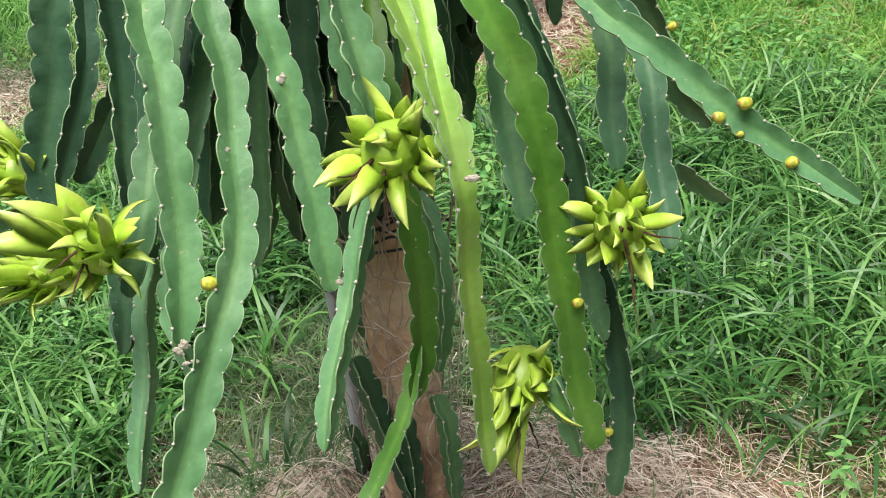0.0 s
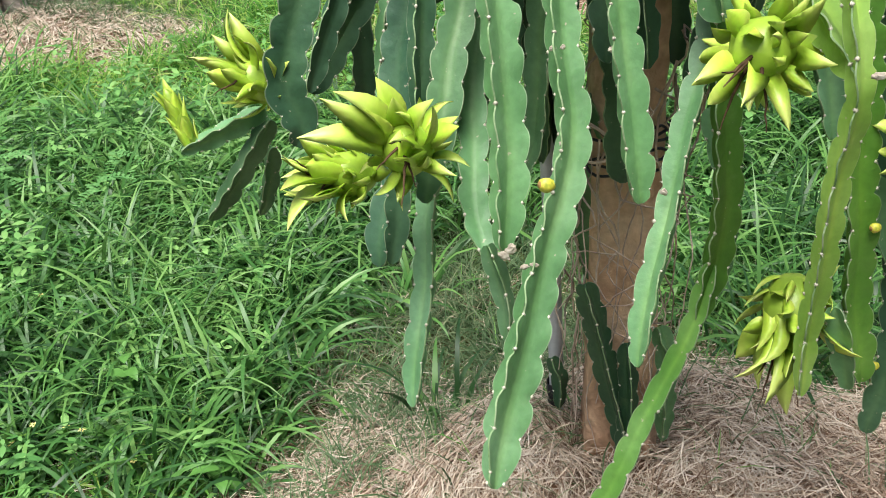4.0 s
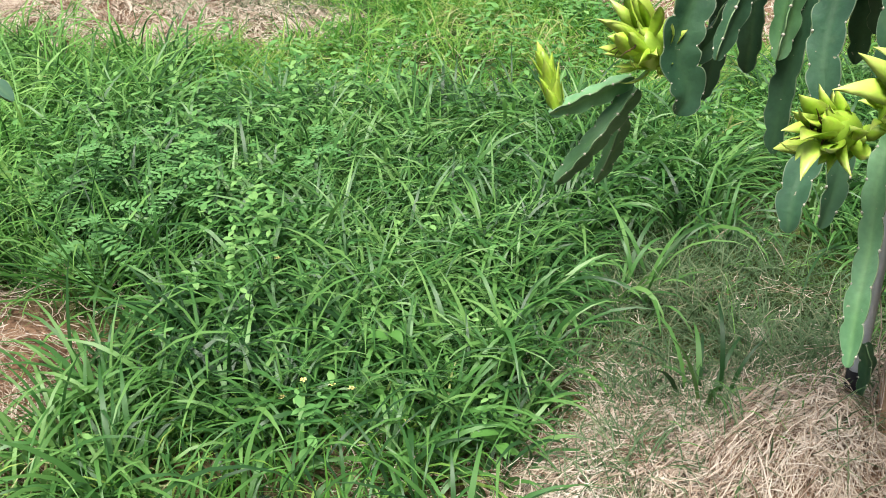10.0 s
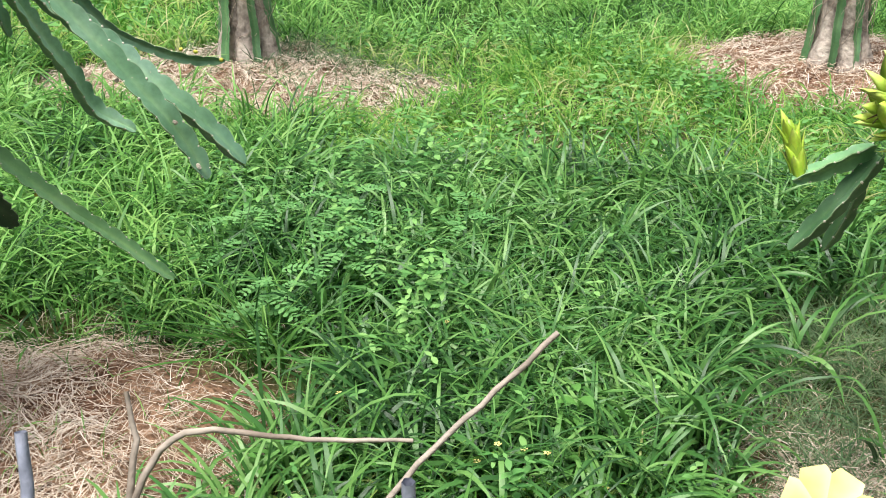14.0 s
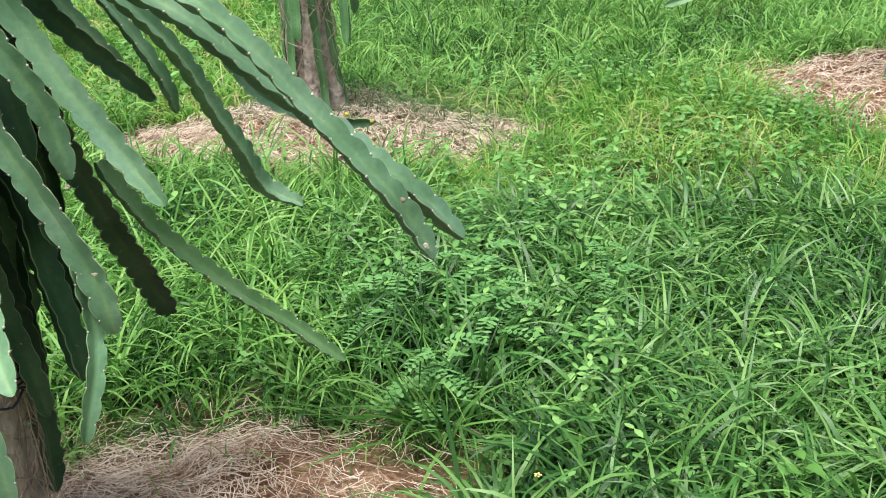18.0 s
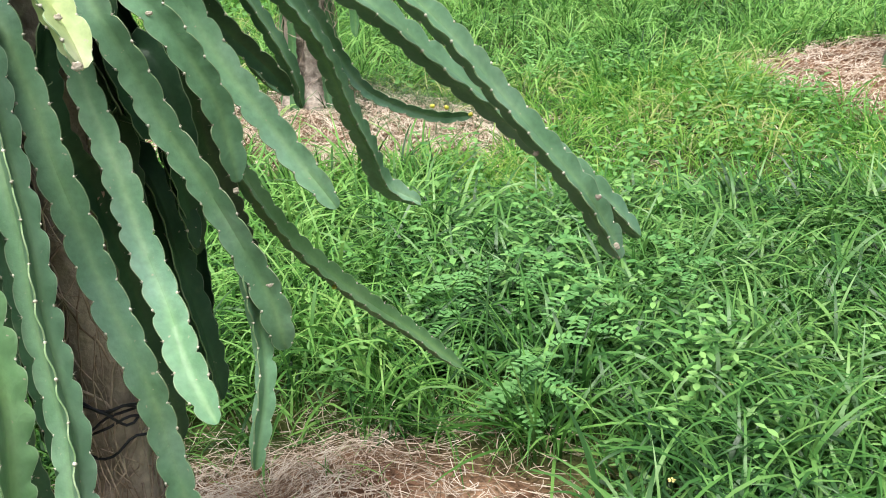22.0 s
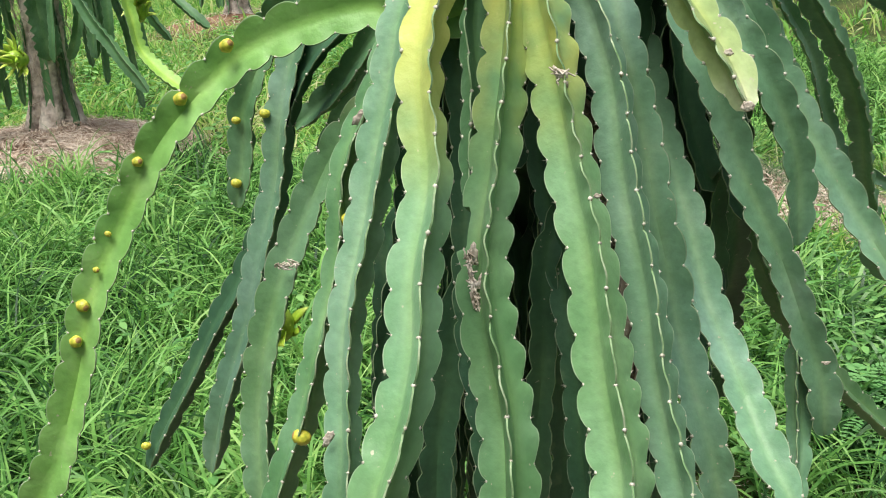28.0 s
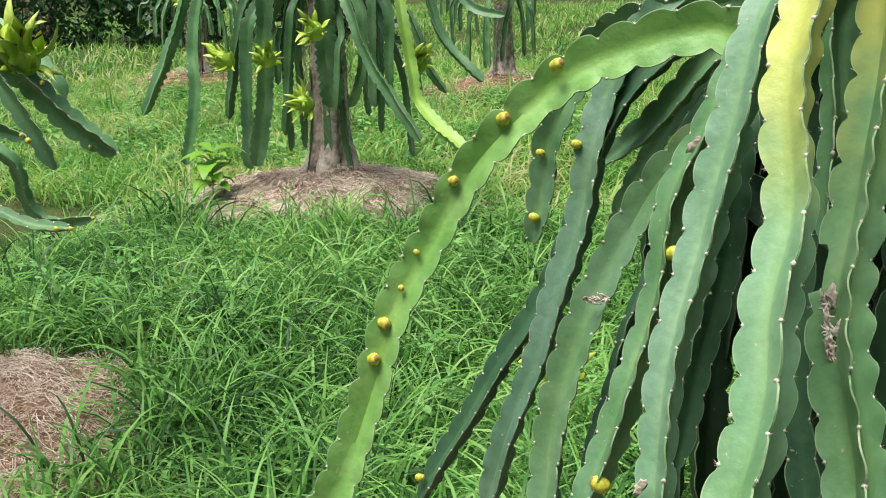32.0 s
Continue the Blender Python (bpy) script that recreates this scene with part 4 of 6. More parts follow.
def wither_mesh(rng, length=0.06):
    items = []
    for _ in range(4):
        d = rng.normal(0, 1, 3) * 0.35
        pts = [np.zeros(3), np.array([d[0], d[1], 0.5]) * length, np.array([d[0] * 1.6, d[1] * 2.2, 0.9 + d[2]]) * length]
        items.append(tube_np(pts, [0.0022, 0.0016, 0.0005], 0.008, 5, 0.0006, rng))
    return mesh_np("withered_flower", *join_np(items), [M_WITHER])


def fruit(plant, place, axis, size=1.0, bracts=22, long=0.0, wither=True, label="unripe yellow-green fruit with fleshy pointed scales"):
    """A green fruit: egg-shaped body set with spiralling scales, apex along axis."""
    rng = FRUIT_RNG
    o = np.array(plant.location)
    z = Vector(axis).normalized()
    m = Matrix.Translation(Vector(place) - Vector(o)) @ z.to_track_quat("Z", "Y").to_matrix().to_4x4() @ Matrix.Scale(size * 1.1, 4)
    body = part("fruit", FRUIT_BODY, plant, label, m)
    bracts = int(bracts * 1.25)
    for k in range(bracts):
        f = (k + 0.5) / bracts
        h = -0.030 + 0.066 * f
        a = k * 2.39996 + rng.normal(0, 0.22)
        r = 0.031 * math.sqrt(max(0.02, 1 - (h / 0.041) ** 2)) * 0.93
        tilt = 0.2 + 1.15 * f**1.2 + rng.normal(0, 0.36)
        s = rng.uniform(0.62, 1.3) * (0.75 + 0.25 * f + 0.8 * long * f)
        q = Matrix.Translation((r * math.cos(a), r * math.sin(a), h)) @ Matrix.Rotation(a, 4, "Z") @ Matrix.Rotation(-tilt, 4, "Y") @ Matrix.Rotation(rng.normal(0, 0.4), 4, "X") @ Matrix.Diagonal((s, s * rng.uniform(0.72, 0.98), s, 1))
        part("bract", BRACTS[int(rng.integers(0, 6))], body, "", q)
    if wither:
        part("withered_flower", wither_mesh(rng), body, "blackened dry remains of the flower", Matrix.Translation((0, 0, 0.03)) @ Matrix.Rotation(0.8, 4, "X"))
    return body


def bud(plant, place, size):
    rng = FRUIT_RNG
    o = Vector(plant.location)
    d = Vector((rng.choice([-1.0, 0.8]), -0.45, rng.uniform(-0.1, 0.6)))
    part("flower_bud", BUD_MESH, plant, "", Matrix.Translation(Vector(place) - o) @ d.to_track_quat("Z", "Y").to_matrix().to_4x4() @ Matrix.Scale(size, 4))


SCAR_RNG = np.random.default_rng(33)


def scar(plant, place, size, tall=1.0, dry=False):
    """A corky wound or dried scab: a crumpled flake on the skin."""
    rng = SCAR_RNG
    bm = bmesh.new()
    bmesh.ops.create_icosphere(bm, subdivisions=3, radius=1.0)
    seed = Vector(rng.uniform(0, 50, 3))
    for vv in bm.verts:
        k = 1 + 0.6 * noise.noise(vv.co * 1.7 + seed) + 0.3 * noise.noise(vv.co * 5 + seed)
        vv.co = Vector((vv.co.x * k, vv.co.y * 0.16 * k, vv.co.z * k * tall)) * size * 0.72
    me = bm_mesh("scar", bm, [M_TWIG if dry else M_SCAR], True)
    part("scar", me, plant, "dry brown scab" if dry else "", Matrix.Translation(Vector(place) - Vector(plant.location)) @ Matrix.Rotation(rng.normal(0, 0.5), 4, "Y"))


def husk(plant, place, along, length, spread, n, label):
    """A shred of dead tissue: short pale fibres matted on the skin."""
    rng = SCAR_RNG
    d = np.array(along, float) / np.linalg.norm(along)
    items = []
    for _ in range(n):
        c = d * rng.uniform(-0.5, 0.5) * length + rng.normal(0, spread, 3) * (1, 0.3, 1)
        e = d * rng.normal(0, 0.004) + rng.normal(0, 0.0026, 3) * (1, 0.5, 1)
        items.append(tube_np([c - e, c + (0, -0.002, 0.001), c + e], [0.0007, 0.0012, 0.0004], 0.002, 5, 0.0003, rng))
    part("dry_husk", mesh_np("dry_husk", *join_np(items), [M_SCAR]), plant, label, Matrix.Translation(Vector(place) - Vector(plant.location)))


def long_bud(plant, place, axis, length=0.1, radius=0.019):
    """A closed flower: narrow spindle of overlapping pale green scales."""
    rng = FRUIT_RNG
    o = Vector(plant.location)
    m = Matrix.Translation(Vector(place) - o) @ Vector(axis).normalized().to_track_quat("Z", "Y").to_matrix().to_4x4()
    body = part("closed_flower", egg("closed_flower", radius * 0.8, length * 0.5, [M_FRUIT], 12, 10, 0.6), plant, "closed pale yellow-green flower", m)
    for k in range(14):
        f = k / 14
        a = k * 2.4
        q = Matrix.Translation((radius * 0.7 * math.cos(a) * (1 - 0.4 * f), radius * 0.7 * math.sin(a) * (1 - 0.4 * f), length * (-0.45 + 0.6 * f))) @ Matrix.Rotation(a, 4, "Z") @ Matrix.Rotation(-1.25, 4, "Y") @ Matrix.Diagonal((0.95 + 0.4 * f, 0.65, 0.7, 1))
        part("bract", BRACTS[2 if k % 2 else 0], body, "", q)


fruit(plant_a, (0.045, 0.885, 0.905), (-0.35, -0.85, 0.25), 0.95, 24)
fruit(plant_a, (0.286, 1.02, 0.733), (-0.1, -0.8, 0.4), 0.92, 24)
fruit(plant_a, (0.160, 1.06, 0.497), (-0.35, -0.75, -0.4), 1.05, 25, 0.3, label="drooping yellow-green fruit with curled scales")
fruit(plant_a, (-0.307, 0.945, 0.792), (-0.05, -0.75, 0.6), 0.84, 26, 0.5)
fruit(plant_a, (-0.372, 0.955, 0.762), (-0.65, -0.55, 0.4), 0.74, 26, 0.7, label="yellow-green fruit with long scales beside its twin")
fruit(plant_a, (-0.545, 1.32, 0.742), (-0.6, -0.4, 0.55), 0.86, 24, 0.6)
long_bud(plant_a, (-0.685, 1.36, 0.675), (-0.3, 0.1, 0.95))
fruit(plant_b, (-2.93, 1.42, 0.55), (-0.2, -0.5, 0.8), 0.85, 16)
fruit(plant_c, (-4.16, 1.5, 0.99), (0.45, -0.45, 0.75), 1.05, 20, 0.7, label="pale yellow-green fruit with long upright scales")

# ---- stems of the near plants ----
stem(plant_a, 'clear', 0.044, [(-0.159, 1.055, 1.014), (-0.143, 1.010, 0.952), (-0.138, 0.963, 0.887), (-0.136, 0.916, 0.824), (-0.151, 0.865, 0.759), (-0.181, 0.805, 0.689), (-0.202, 0.753, 0.630), (-0.219, 0.705, 0.578), (-0.226, 0.680, 0.550)], face=0.75)
stem(plant_a, 'clear', 0.046, [(-0.222, 1.020, 1.027), (-0.212, 0.988, 0.964), (-0.203, 0.947, 0.886), (-0.203, 0.908, 0.807), (-0.206, 0.860, 0.711)], face=0.7)
stem(plant_a, 'mature', 0.025, [(-0.223, 0.900, 0.696), (-0.210, 0.889, 0.636), (-0.208, 0.880, 0.581)])
stem(plant_a, 'mature', 0.041, [(-0.232, 1.140, 0.963), (-0.243, 1.096, 0.896), (-0.260, 1.062, 0.848), (-0.273, 1.022, 0.788), (-0.292, 0.970, 0.713)])
stem(plant_a, 'mature', 0.029, [(-0.278, 1.040, 0.728), (-0.296, 1.009, 0.669), (-0.303, 0.969, 0.590), (-0.313, 0.938, 0.529), (-0.323, 0.910, 0.472)], face=-0.1)
stem(plant_a, 'shaded', 0.035, [(-0.330, 1.060, 0.722), (-0.335, 1.045, 0.660), (-0.347, 1.030, 0.600)])
stem(plant_a, 'shaded', 0.059, [(-0.448, 1.360, 0.972), (-0.467, 1.340, 0.885), (-0.492, 1.322, 0.803), (-0.504, 1.309, 0.741), (-0.489, 1.297, 0.683), (-0.501, 1.290, 0.651)])
stem(plant_a, 'shaded', 0.042, [(-0.315, 1.390, 0.939), (-0.387, 1.368, 0.846), (-0.433, 1.354, 0.779), (-0.479, 1.340, 0.713)])
stem(plant_a, 'mature', 0.037, [(-0.556, 1.380, 0.677), (-0.617, 1.361, 0.654), (-0.686, 1.340, 0.630)])
stem(plant_a, 'mature', 0.040, [(-0.552, 1.370, 0.663), (-0.606, 1.365, 0.581), (-0.672, 1.360, 0.501)])
stem(plant_a, 'mature', 0.033, [(-0.559, 1.400, 0.604), (-0.578, 1.410, 0.541), (-0.603, 1.420, 0.477)])
stem(plant_a, 'mature', 0.045, [(-0.328, 1.340, 0.921), (-0.344, 1.320, 0.849), (-0.359, 1.302, 0.783), (-0.368, 1.290, 0.738)])
stem(plant_a, 'mature', 0.036, [(-0.235, 1.090, 0.807), (-0.239, 1.022, 0.756), (-0.237, 0.960, 0.714), (-0.225, 0.900, 0.678)])
stem(plant_a, 'clear', 0.04, [(-0.096, 1.040, 1.024), (-0.087, 1.025, 0.968), (-0.078, 1.015, 0.931), (-0.069, 0.996, 0.857), (-0.062, 0.975, 0.772), (-0.052, 0.960, 0.708)], face=0.8)
stem(plant_a, 'mature', 0.032, [(0.036, 1.060, 0.930), (0.014, 1.000, 0.845), (-0.012, 0.955, 0.770), (-0.036, 0.905, 0.694), (-0.057, 0.864, 0.620), (-0.069, 0.840, 0.572)], face=-0.1)
stem(plant_a, 'olive', 0.036, [(0.036, 0.990, 0.832), (0.043, 0.988, 0.751), (0.042, 0.986, 0.619), (0.022, 0.975, 0.535)], face=0.6)
stem(plant_a, 'fresh', 0.029, [(0.040, 0.985, 0.610), (0.022, 0.974, 0.545), (-0.014, 0.955, 0.465), (-0.047, 0.935, 0.401), (-0.086, 0.915, 0.326), (-0.123, 0.895, 0.248), (-0.154, 0.880, 0.182)], face=-0.45)
stem(plant_a, 'young', 0.046, [(0.057, 0.990, 1.011), (0.080, 0.924, 0.970), (0.099, 0.855, 0.932), (0.107, 0.800, 0.903)], face=0.6)
stem(plant_a, 'young', 0.026, [(0.107, 0.800, 0.903), (0.109, 0.814, 0.809), (0.107, 0.828, 0.708), (0.110, 0.840, 0.610), (0.111, 0.850, 0.517)], face=0.6)
stem(plant_a, 'olive', 0.045, [(0.148, 1.040, 0.992), (0.181, 1.038, 0.918), (0.200, 1.036, 0.801), (0.214, 1.034, 0.672), (0.228, 1.032, 0.529), (0.251, 1.030, 0.396)], face=0.75)
stem(plant_a, 'shaded', 0.036, [(0.205, 1.090, 0.940), (0.233, 1.083, 0.849), (0.257, 1.075, 0.731), (0.281, 1.067, 0.603), (0.298, 1.061, 0.488), (0.294, 1.055, 0.383), (0.282, 1.050, 0.291)])
stem(plant_a, 'mature', 0.035, [(0.201, 1.020, 0.521), (0.218, 1.014, 0.455), (0.232, 1.010, 0.398)])
stem(plant_a, 'shaded', 0.039, [(0.250, 1.190, 1.023), (0.291, 1.149, 0.927), (0.292, 1.120, 0.851), (0.297, 1.090, 0.774)])
stem(plant_a, 'shaded', 0.037, [(0.304, 1.240, 0.966), (0.343, 1.176, 0.879), (0.348, 1.106, 0.777), (0.351, 1.040, 0.685)])
stem(plant_a, 'mature', 0.034, [(0.217, 1.100, 1.062), (0.270, 1.088, 0.985), (0.339, 1.076, 0.923), (0.421, 1.063, 0.849), (0.494, 1.052, 0.790), (0.577, 1.040, 0.730)], face=0.9)
stem(plant_a, 'mature', 0.033, [(0.347, 1.290, 0.958), (0.385, 1.308, 0.874), (0.416, 1.326, 0.784), (0.465, 1.340, 0.719)])
stem(plant_a, 'mature', 0.029, [(0.386, 1.190, 0.731), (0.426, 1.215, 0.688), (0.473, 1.240, 0.646)])
stem(plant_a, 'shaded', 0.034, [(-0.386, 1.340, 1.028), (-0.402, 1.299, 0.915), (-0.436, 1.263, 0.816), (-0.461, 1.240, 0.751)])
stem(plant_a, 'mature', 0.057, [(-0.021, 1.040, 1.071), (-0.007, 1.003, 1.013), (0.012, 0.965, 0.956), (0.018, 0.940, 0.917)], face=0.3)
stem(plant_a, 'shaded', 0.043, [(-0.064, 1.190, 1.031), (-0.072, 1.169, 0.940), (-0.070, 1.154, 0.871), (-0.074, 1.140, 0.809)])
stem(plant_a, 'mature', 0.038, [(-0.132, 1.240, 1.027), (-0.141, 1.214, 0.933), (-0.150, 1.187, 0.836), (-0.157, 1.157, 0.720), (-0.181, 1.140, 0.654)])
stem(plant_a, 'shaded', 0.045, [(-0.235, 1.240, 1.036), (-0.238, 1.194, 0.962), (-0.244, 1.140, 0.877)])
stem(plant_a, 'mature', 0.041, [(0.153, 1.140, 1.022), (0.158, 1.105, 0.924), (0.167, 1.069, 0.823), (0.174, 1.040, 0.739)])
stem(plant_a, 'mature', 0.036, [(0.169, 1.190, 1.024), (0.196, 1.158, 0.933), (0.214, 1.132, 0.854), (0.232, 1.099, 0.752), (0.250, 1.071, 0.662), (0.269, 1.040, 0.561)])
stem(plant_a, 'shaded', 0.048, [(-0.330, 1.190, 0.787), (-0.330, 1.147, 0.689), (-0.361, 1.110, 0.608), (-0.370, 1.090, 0.563)])
stem(plant_a, 'shaded', 0.036, [(-0.292, 1.140, 1.062), (-0.289, 1.105, 0.964), (-0.296, 1.071, 0.864), (-0.295, 1.040, 0.773)])
stem(plant_a, 'mature', 0.037, [(0.049, 1.090, 0.765), (0.064, 1.068, 0.696), (0.067, 1.042, 0.612), (0.054, 1.020, 0.542)])
stem(plant_a, 'mature', 0.034, [(0.111, 1.290, 0.934), (0.112, 1.265, 0.864), (0.116, 1.240, 0.792)])
stem(plant_a, 'mature', 0.036, [(0.104, 1.340, 0.984), (0.080, 1.366, 0.901), (0.036, 1.390, 0.831)])
stem(plant_a, 'mature', 0.053, [(-0.077, 1.310, 0.699), (-0.070, 1.319, 0.567), (-0.064, 1.330, 0.380)])
stem(plant_a, 'shaded', 0.040, [(-0.086, 1.235, 0.432), (-0.067, 1.235, 0.340), (-0.042, 1.235, 0.232), (-0.014, 1.235, 0.079)], crown=False, face=0.2)
stem(plant_a, 'shaded', 0.036, [(-0.021, 1.225, 0.330), (-0.019, 1.225, 0.216), (-0.019, 1.225, 0.076)], crown=False, face=0.2)
stem(plant_a, 'mature', 0.034, [(0.025, 1.245, 0.343), (0.040, 1.245, 0.289), (0.044, 1.245, 0.200), (0.040, 1.245, 0.119)], crown=False, face=0.2)
stem(plant_a, 'shaded', 0.032, [(-0.134, 1.340, 0.226), (-0.120, 1.340, 0.179), (-0.118, 1.340, 0.118)], crown=False, face=0.2)
stem(plant_b, 'yellow', 0.056, [(-2.471, 1.075, 1.126), (-2.466, 1.049, 1.069), (-2.463, 1.020, 1.009), (-2.469, 0.986, 0.939), (-2.473, 0.955, 0.876), (-2.464, 0.927, 0.818), (-2.449, 0.898, 0.761), (-2.431, 0.860, 0.687), (-2.415, 0.805, 0.586)], face=-0.05, bite=(1, 0.862, 0.897))
stem(plant_b, 'yellow', 0.059, [(-2.446, 1.082, 1.124), (-2.434, 1.061, 1.077), (-2.416, 1.033, 1.014), (-2.398, 1.007, 0.958), (-2.380, 0.977, 0.893), (-2.363, 0.944, 0.824), (-2.349, 0.916, 0.766), (-2.337, 0.891, 0.714), (-2.329, 0.872, 0.676), (-2.318, 0.819, 0.573)], face=-0.2)
stem(plant_b, 'waxy', 0.046, [(-2.416, 1.162, 1.113), (-2.393, 1.136, 1.062), (-2.370, 1.102, 0.996), (-2.353, 1.065, 0.927), (-2.337, 1.028, 0.860), (-2.318, 0.991, 0.795), (-2.303, 0.956, 0.736), (-2.287, 0.919, 0.676), (-2.272, 0.891, 0.631), (-2.251, 0.828, 0.537)], face=-0.3)
stem(plant_b, 'waxy', 0.044, [(-2.372, 1.157, 1.063), (-2.359, 1.146, 0.992), (-2.336, 1.133, 0.912), (-2.324, 1.122, 0.843), (-2.304, 1.109, 0.759), (-2.281, 1.098, 0.679), (-2.260, 1.087, 0.604), (-2.243, 1.077, 0.534), (-2.219, 1.055, 0.374)], face=0.8)
stem(plant_b, 'waxy', 0.043, [(-2.370, 1.329, 1.036), (-2.344, 1.294, 0.951), (-2.314, 1.256, 0.859), (-2.286, 1.222, 0.782), (-2.260, 1.185, 0.710), (-2.226, 1.130, 0.648), (-2.192, 1.070, 0.600), (-2.163, 1.030, 0.558)], face=0.8)
stem(plant_b, 'waxy', 0.044, [(-2.286, 1.247, 0.999), (-2.257, 1.250, 0.929), (-2.228, 1.253, 0.850), (-2.190, 1.256, 0.766), (-2.160, 1.259, 0.695), (-2.133, 1.262, 0.613), (-2.118, 1.264, 0.528)], face=0.8)
stem(plant_b, 'waxy', 0.040, [(-2.301, 1.268, 1.094), (-2.265, 1.275, 1.045), (-2.228, 1.283, 0.989), (-2.197, 1.292, 0.930), (-2.172, 1.301, 0.862), (-2.167, 1.314, 0.759)], face=0.6)
stem(plant_b, 'waxy', 0.043, [(-2.248, 1.355, 1.053), (-2.202, 1.353, 0.974), (-2.162, 1.350, 0.892), (-2.106, 1.348, 0.807), (-2.041, 1.345, 0.702)], face=0.8)
stem(plant_b, 'yellow', 0.048, [(-2.511, 1.005, 1.156), (-2.519, 0.969, 1.091), (-2.518, 0.931, 1.023), (-2.505, 0.887, 0.947), (-2.505, 0.846, 0.880), (-2.499, 0.809, 0.823), (-2.508, 0.762, 0.755), (-2.513, 0.741, 0.726), (-2.536, 0.709, 0.623)], face=-0.1)
stem(plant_b, 'pale', 0.046, [(-2.342, 1.120, 1.130), (-2.303, 1.092, 1.086), (-2.270, 1.064, 1.039), (-2.238, 1.032, 0.984)], face=0.1)
stem(plant_b, 'waxy', 0.034, [(-2.158, 1.262, 0.659), (-2.152, 1.258, 0.560), (-2.152, 1.228, 0.475), (-2.167, 1.190, 0.380)], face=0.1)
stem(plant_b, 'shaded', 0.036, [(-2.285, 1.420, 1.090), (-2.228, 1.470, 0.985), (-2.176, 1.530, 0.892), (-2.125, 1.590, 0.805)], face=0.7)
stem(plant_b, 'waxy', 0.040, [(-2.190, 1.428, 1.097), (-2.147, 1.495, 1.021), (-2.089, 1.574, 0.916), (-2.055, 1.651, 0.791), (-2.027, 1.714, 0.675), (-2.004, 1.759, 0.587), (-1.946, 1.798, 0.529)], face=0.15)
stem(plant_b, 'waxy', 0.028, [(-2.113, 1.869, 0.872), (-2.066, 1.957, 0.733), (-1.992, 2.018, 0.662), (-1.915, 2.068, 0.620), (-1.835, 2.116, 0.605)])
stem(plant_b, 'waxy', 0.041, [(-2.065, 1.296, 1.117), (-2.011, 1.306, 1.058), (-1.921, 1.319, 0.992), (-1.831, 1.334, 0.886), (-1.748, 1.348, 0.772), (-1.687, 1.357, 0.692), (-1.642, 1.367, 0.593)], face=-0.15)
stem(plant_b, 'waxy', 0.043, [(-2.147, 1.340, 1.107), (-2.066, 1.358, 1.037), (-1.995, 1.371, 0.989), (-1.904, 1.389, 0.904), (-1.799, 1.410, 0.802), (-1.695, 1.428, 0.705), (-1.596, 1.446, 0.592)], face=-0.15)
stem(plant_b, 'yellow', 0.037, [(-2.213, 1.516, 0.720), (-2.174, 1.572, 0.595), (-2.100, 1.631, 0.466), (-1.991, 1.697, 0.329), (-1.883, 1.754, 0.202)], face=0.25)
stem(plant_b, 'waxy', 0.030, [(-2.251, 1.561, 0.991), (-2.208, 1.601, 0.899), (-2.178, 1.629, 0.830), (-2.144, 1.649, 0.788)])
stem(plant_b, 'waxy', 0.029, [(-2.206, 1.605, 0.992), (-2.160, 1.643, 0.899), (-2.136, 1.671, 0.819), (-2.129, 1.693, 0.752)])
stem(plant_b, 'shaded', 0.032, [(-2.330, 1.428, 0.897), (-2.293, 1.414, 0.821), (-2.272, 1.399, 0.727), (-2.258, 1.384, 0.634)])
stem(plant_b, 'shaded', 0.05, [(-2.250, 1.410, 0.900), (-2.238, 1.478, 0.737), (-2.242, 1.569, 0.597), (-2.243, 1.675, 0.450), (-2.242, 1.766, 0.311)], face=0.5)
stem(plant_b, 'lime', 0.052, [(-2.595, 1.164, 1.050), (-2.647, 1.152, 1.068), (-2.725, 1.135, 1.049), (-2.800, 1.118, 1.013), (-2.873, 1.098, 0.941), (-2.933, 1.078, 0.851), (-2.982, 1.057, 0.745), (-3.014, 1.039, 0.643), (-3.044, 1.021, 0.536), (-3.093, 1.005, 0.444), (-3.173, 0.986, 0.254)], face=-0.68)
stem(plant_b, 'shaded', 0.036, [(-2.755, 1.340, 1.020), (-2.800, 1.333, 0.970), (-2.838, 1.324, 0.895), (-2.867, 1.311, 0.778), (-2.914, 1.301, 0.678), (-2.988, 1.288, 0.551), (-3.096, 1.270, 0.358)], face=-0.2)
stem(plant_b, 'waxy', 0.044, [(-2.817, 1.340, 0.998), (-2.833, 1.321, 0.919), (-2.847, 1.297, 0.815), (-2.877, 1.266, 0.677), (-2.910, 1.241, 0.564), (-2.953, 1.208, 0.403)], face=-0.3)
stem(plant_b, 'mature', 0.047, [(-2.942, 1.428, 0.905), (-2.955, 1.428, 0.828), (-2.979, 1.428, 0.738)])
stem(plant_b, 'yellow', 0.045, [(-2.644, 1.164, 0.964), (-2.699, 1.148, 0.895), (-2.743, 1.131, 0.809), (-2.775, 1.115, 0.712), (-2.799, 1.098, 0.612), (-2.799, 1.076, 0.467), (-2.806, 1.065, 0.280)], face=-0.4)
stem(plant_b, 'mature', 0.038, [(-2.608, 1.120, 1.043), (-2.633, 1.103, 0.975), (-2.658, 1.084, 0.899), (-2.668, 1.063, 0.803), (-2.688, 1.040, 0.697), (-2.737, 1.005, 0.535), (-2.777, 0.992, 0.368)], face=0.0)
stem(plant_b, 'waxy', 0.044, [(-2.579, 1.076, 1.069), (-2.592, 1.044, 0.986), (-2.604, 1.003, 0.881), (-2.620, 0.971, 0.796), (-2.619, 0.939, 0.713), (-2.616, 0.900, 0.610), (-2.618, 0.879, 0.474)], face=-0.1)
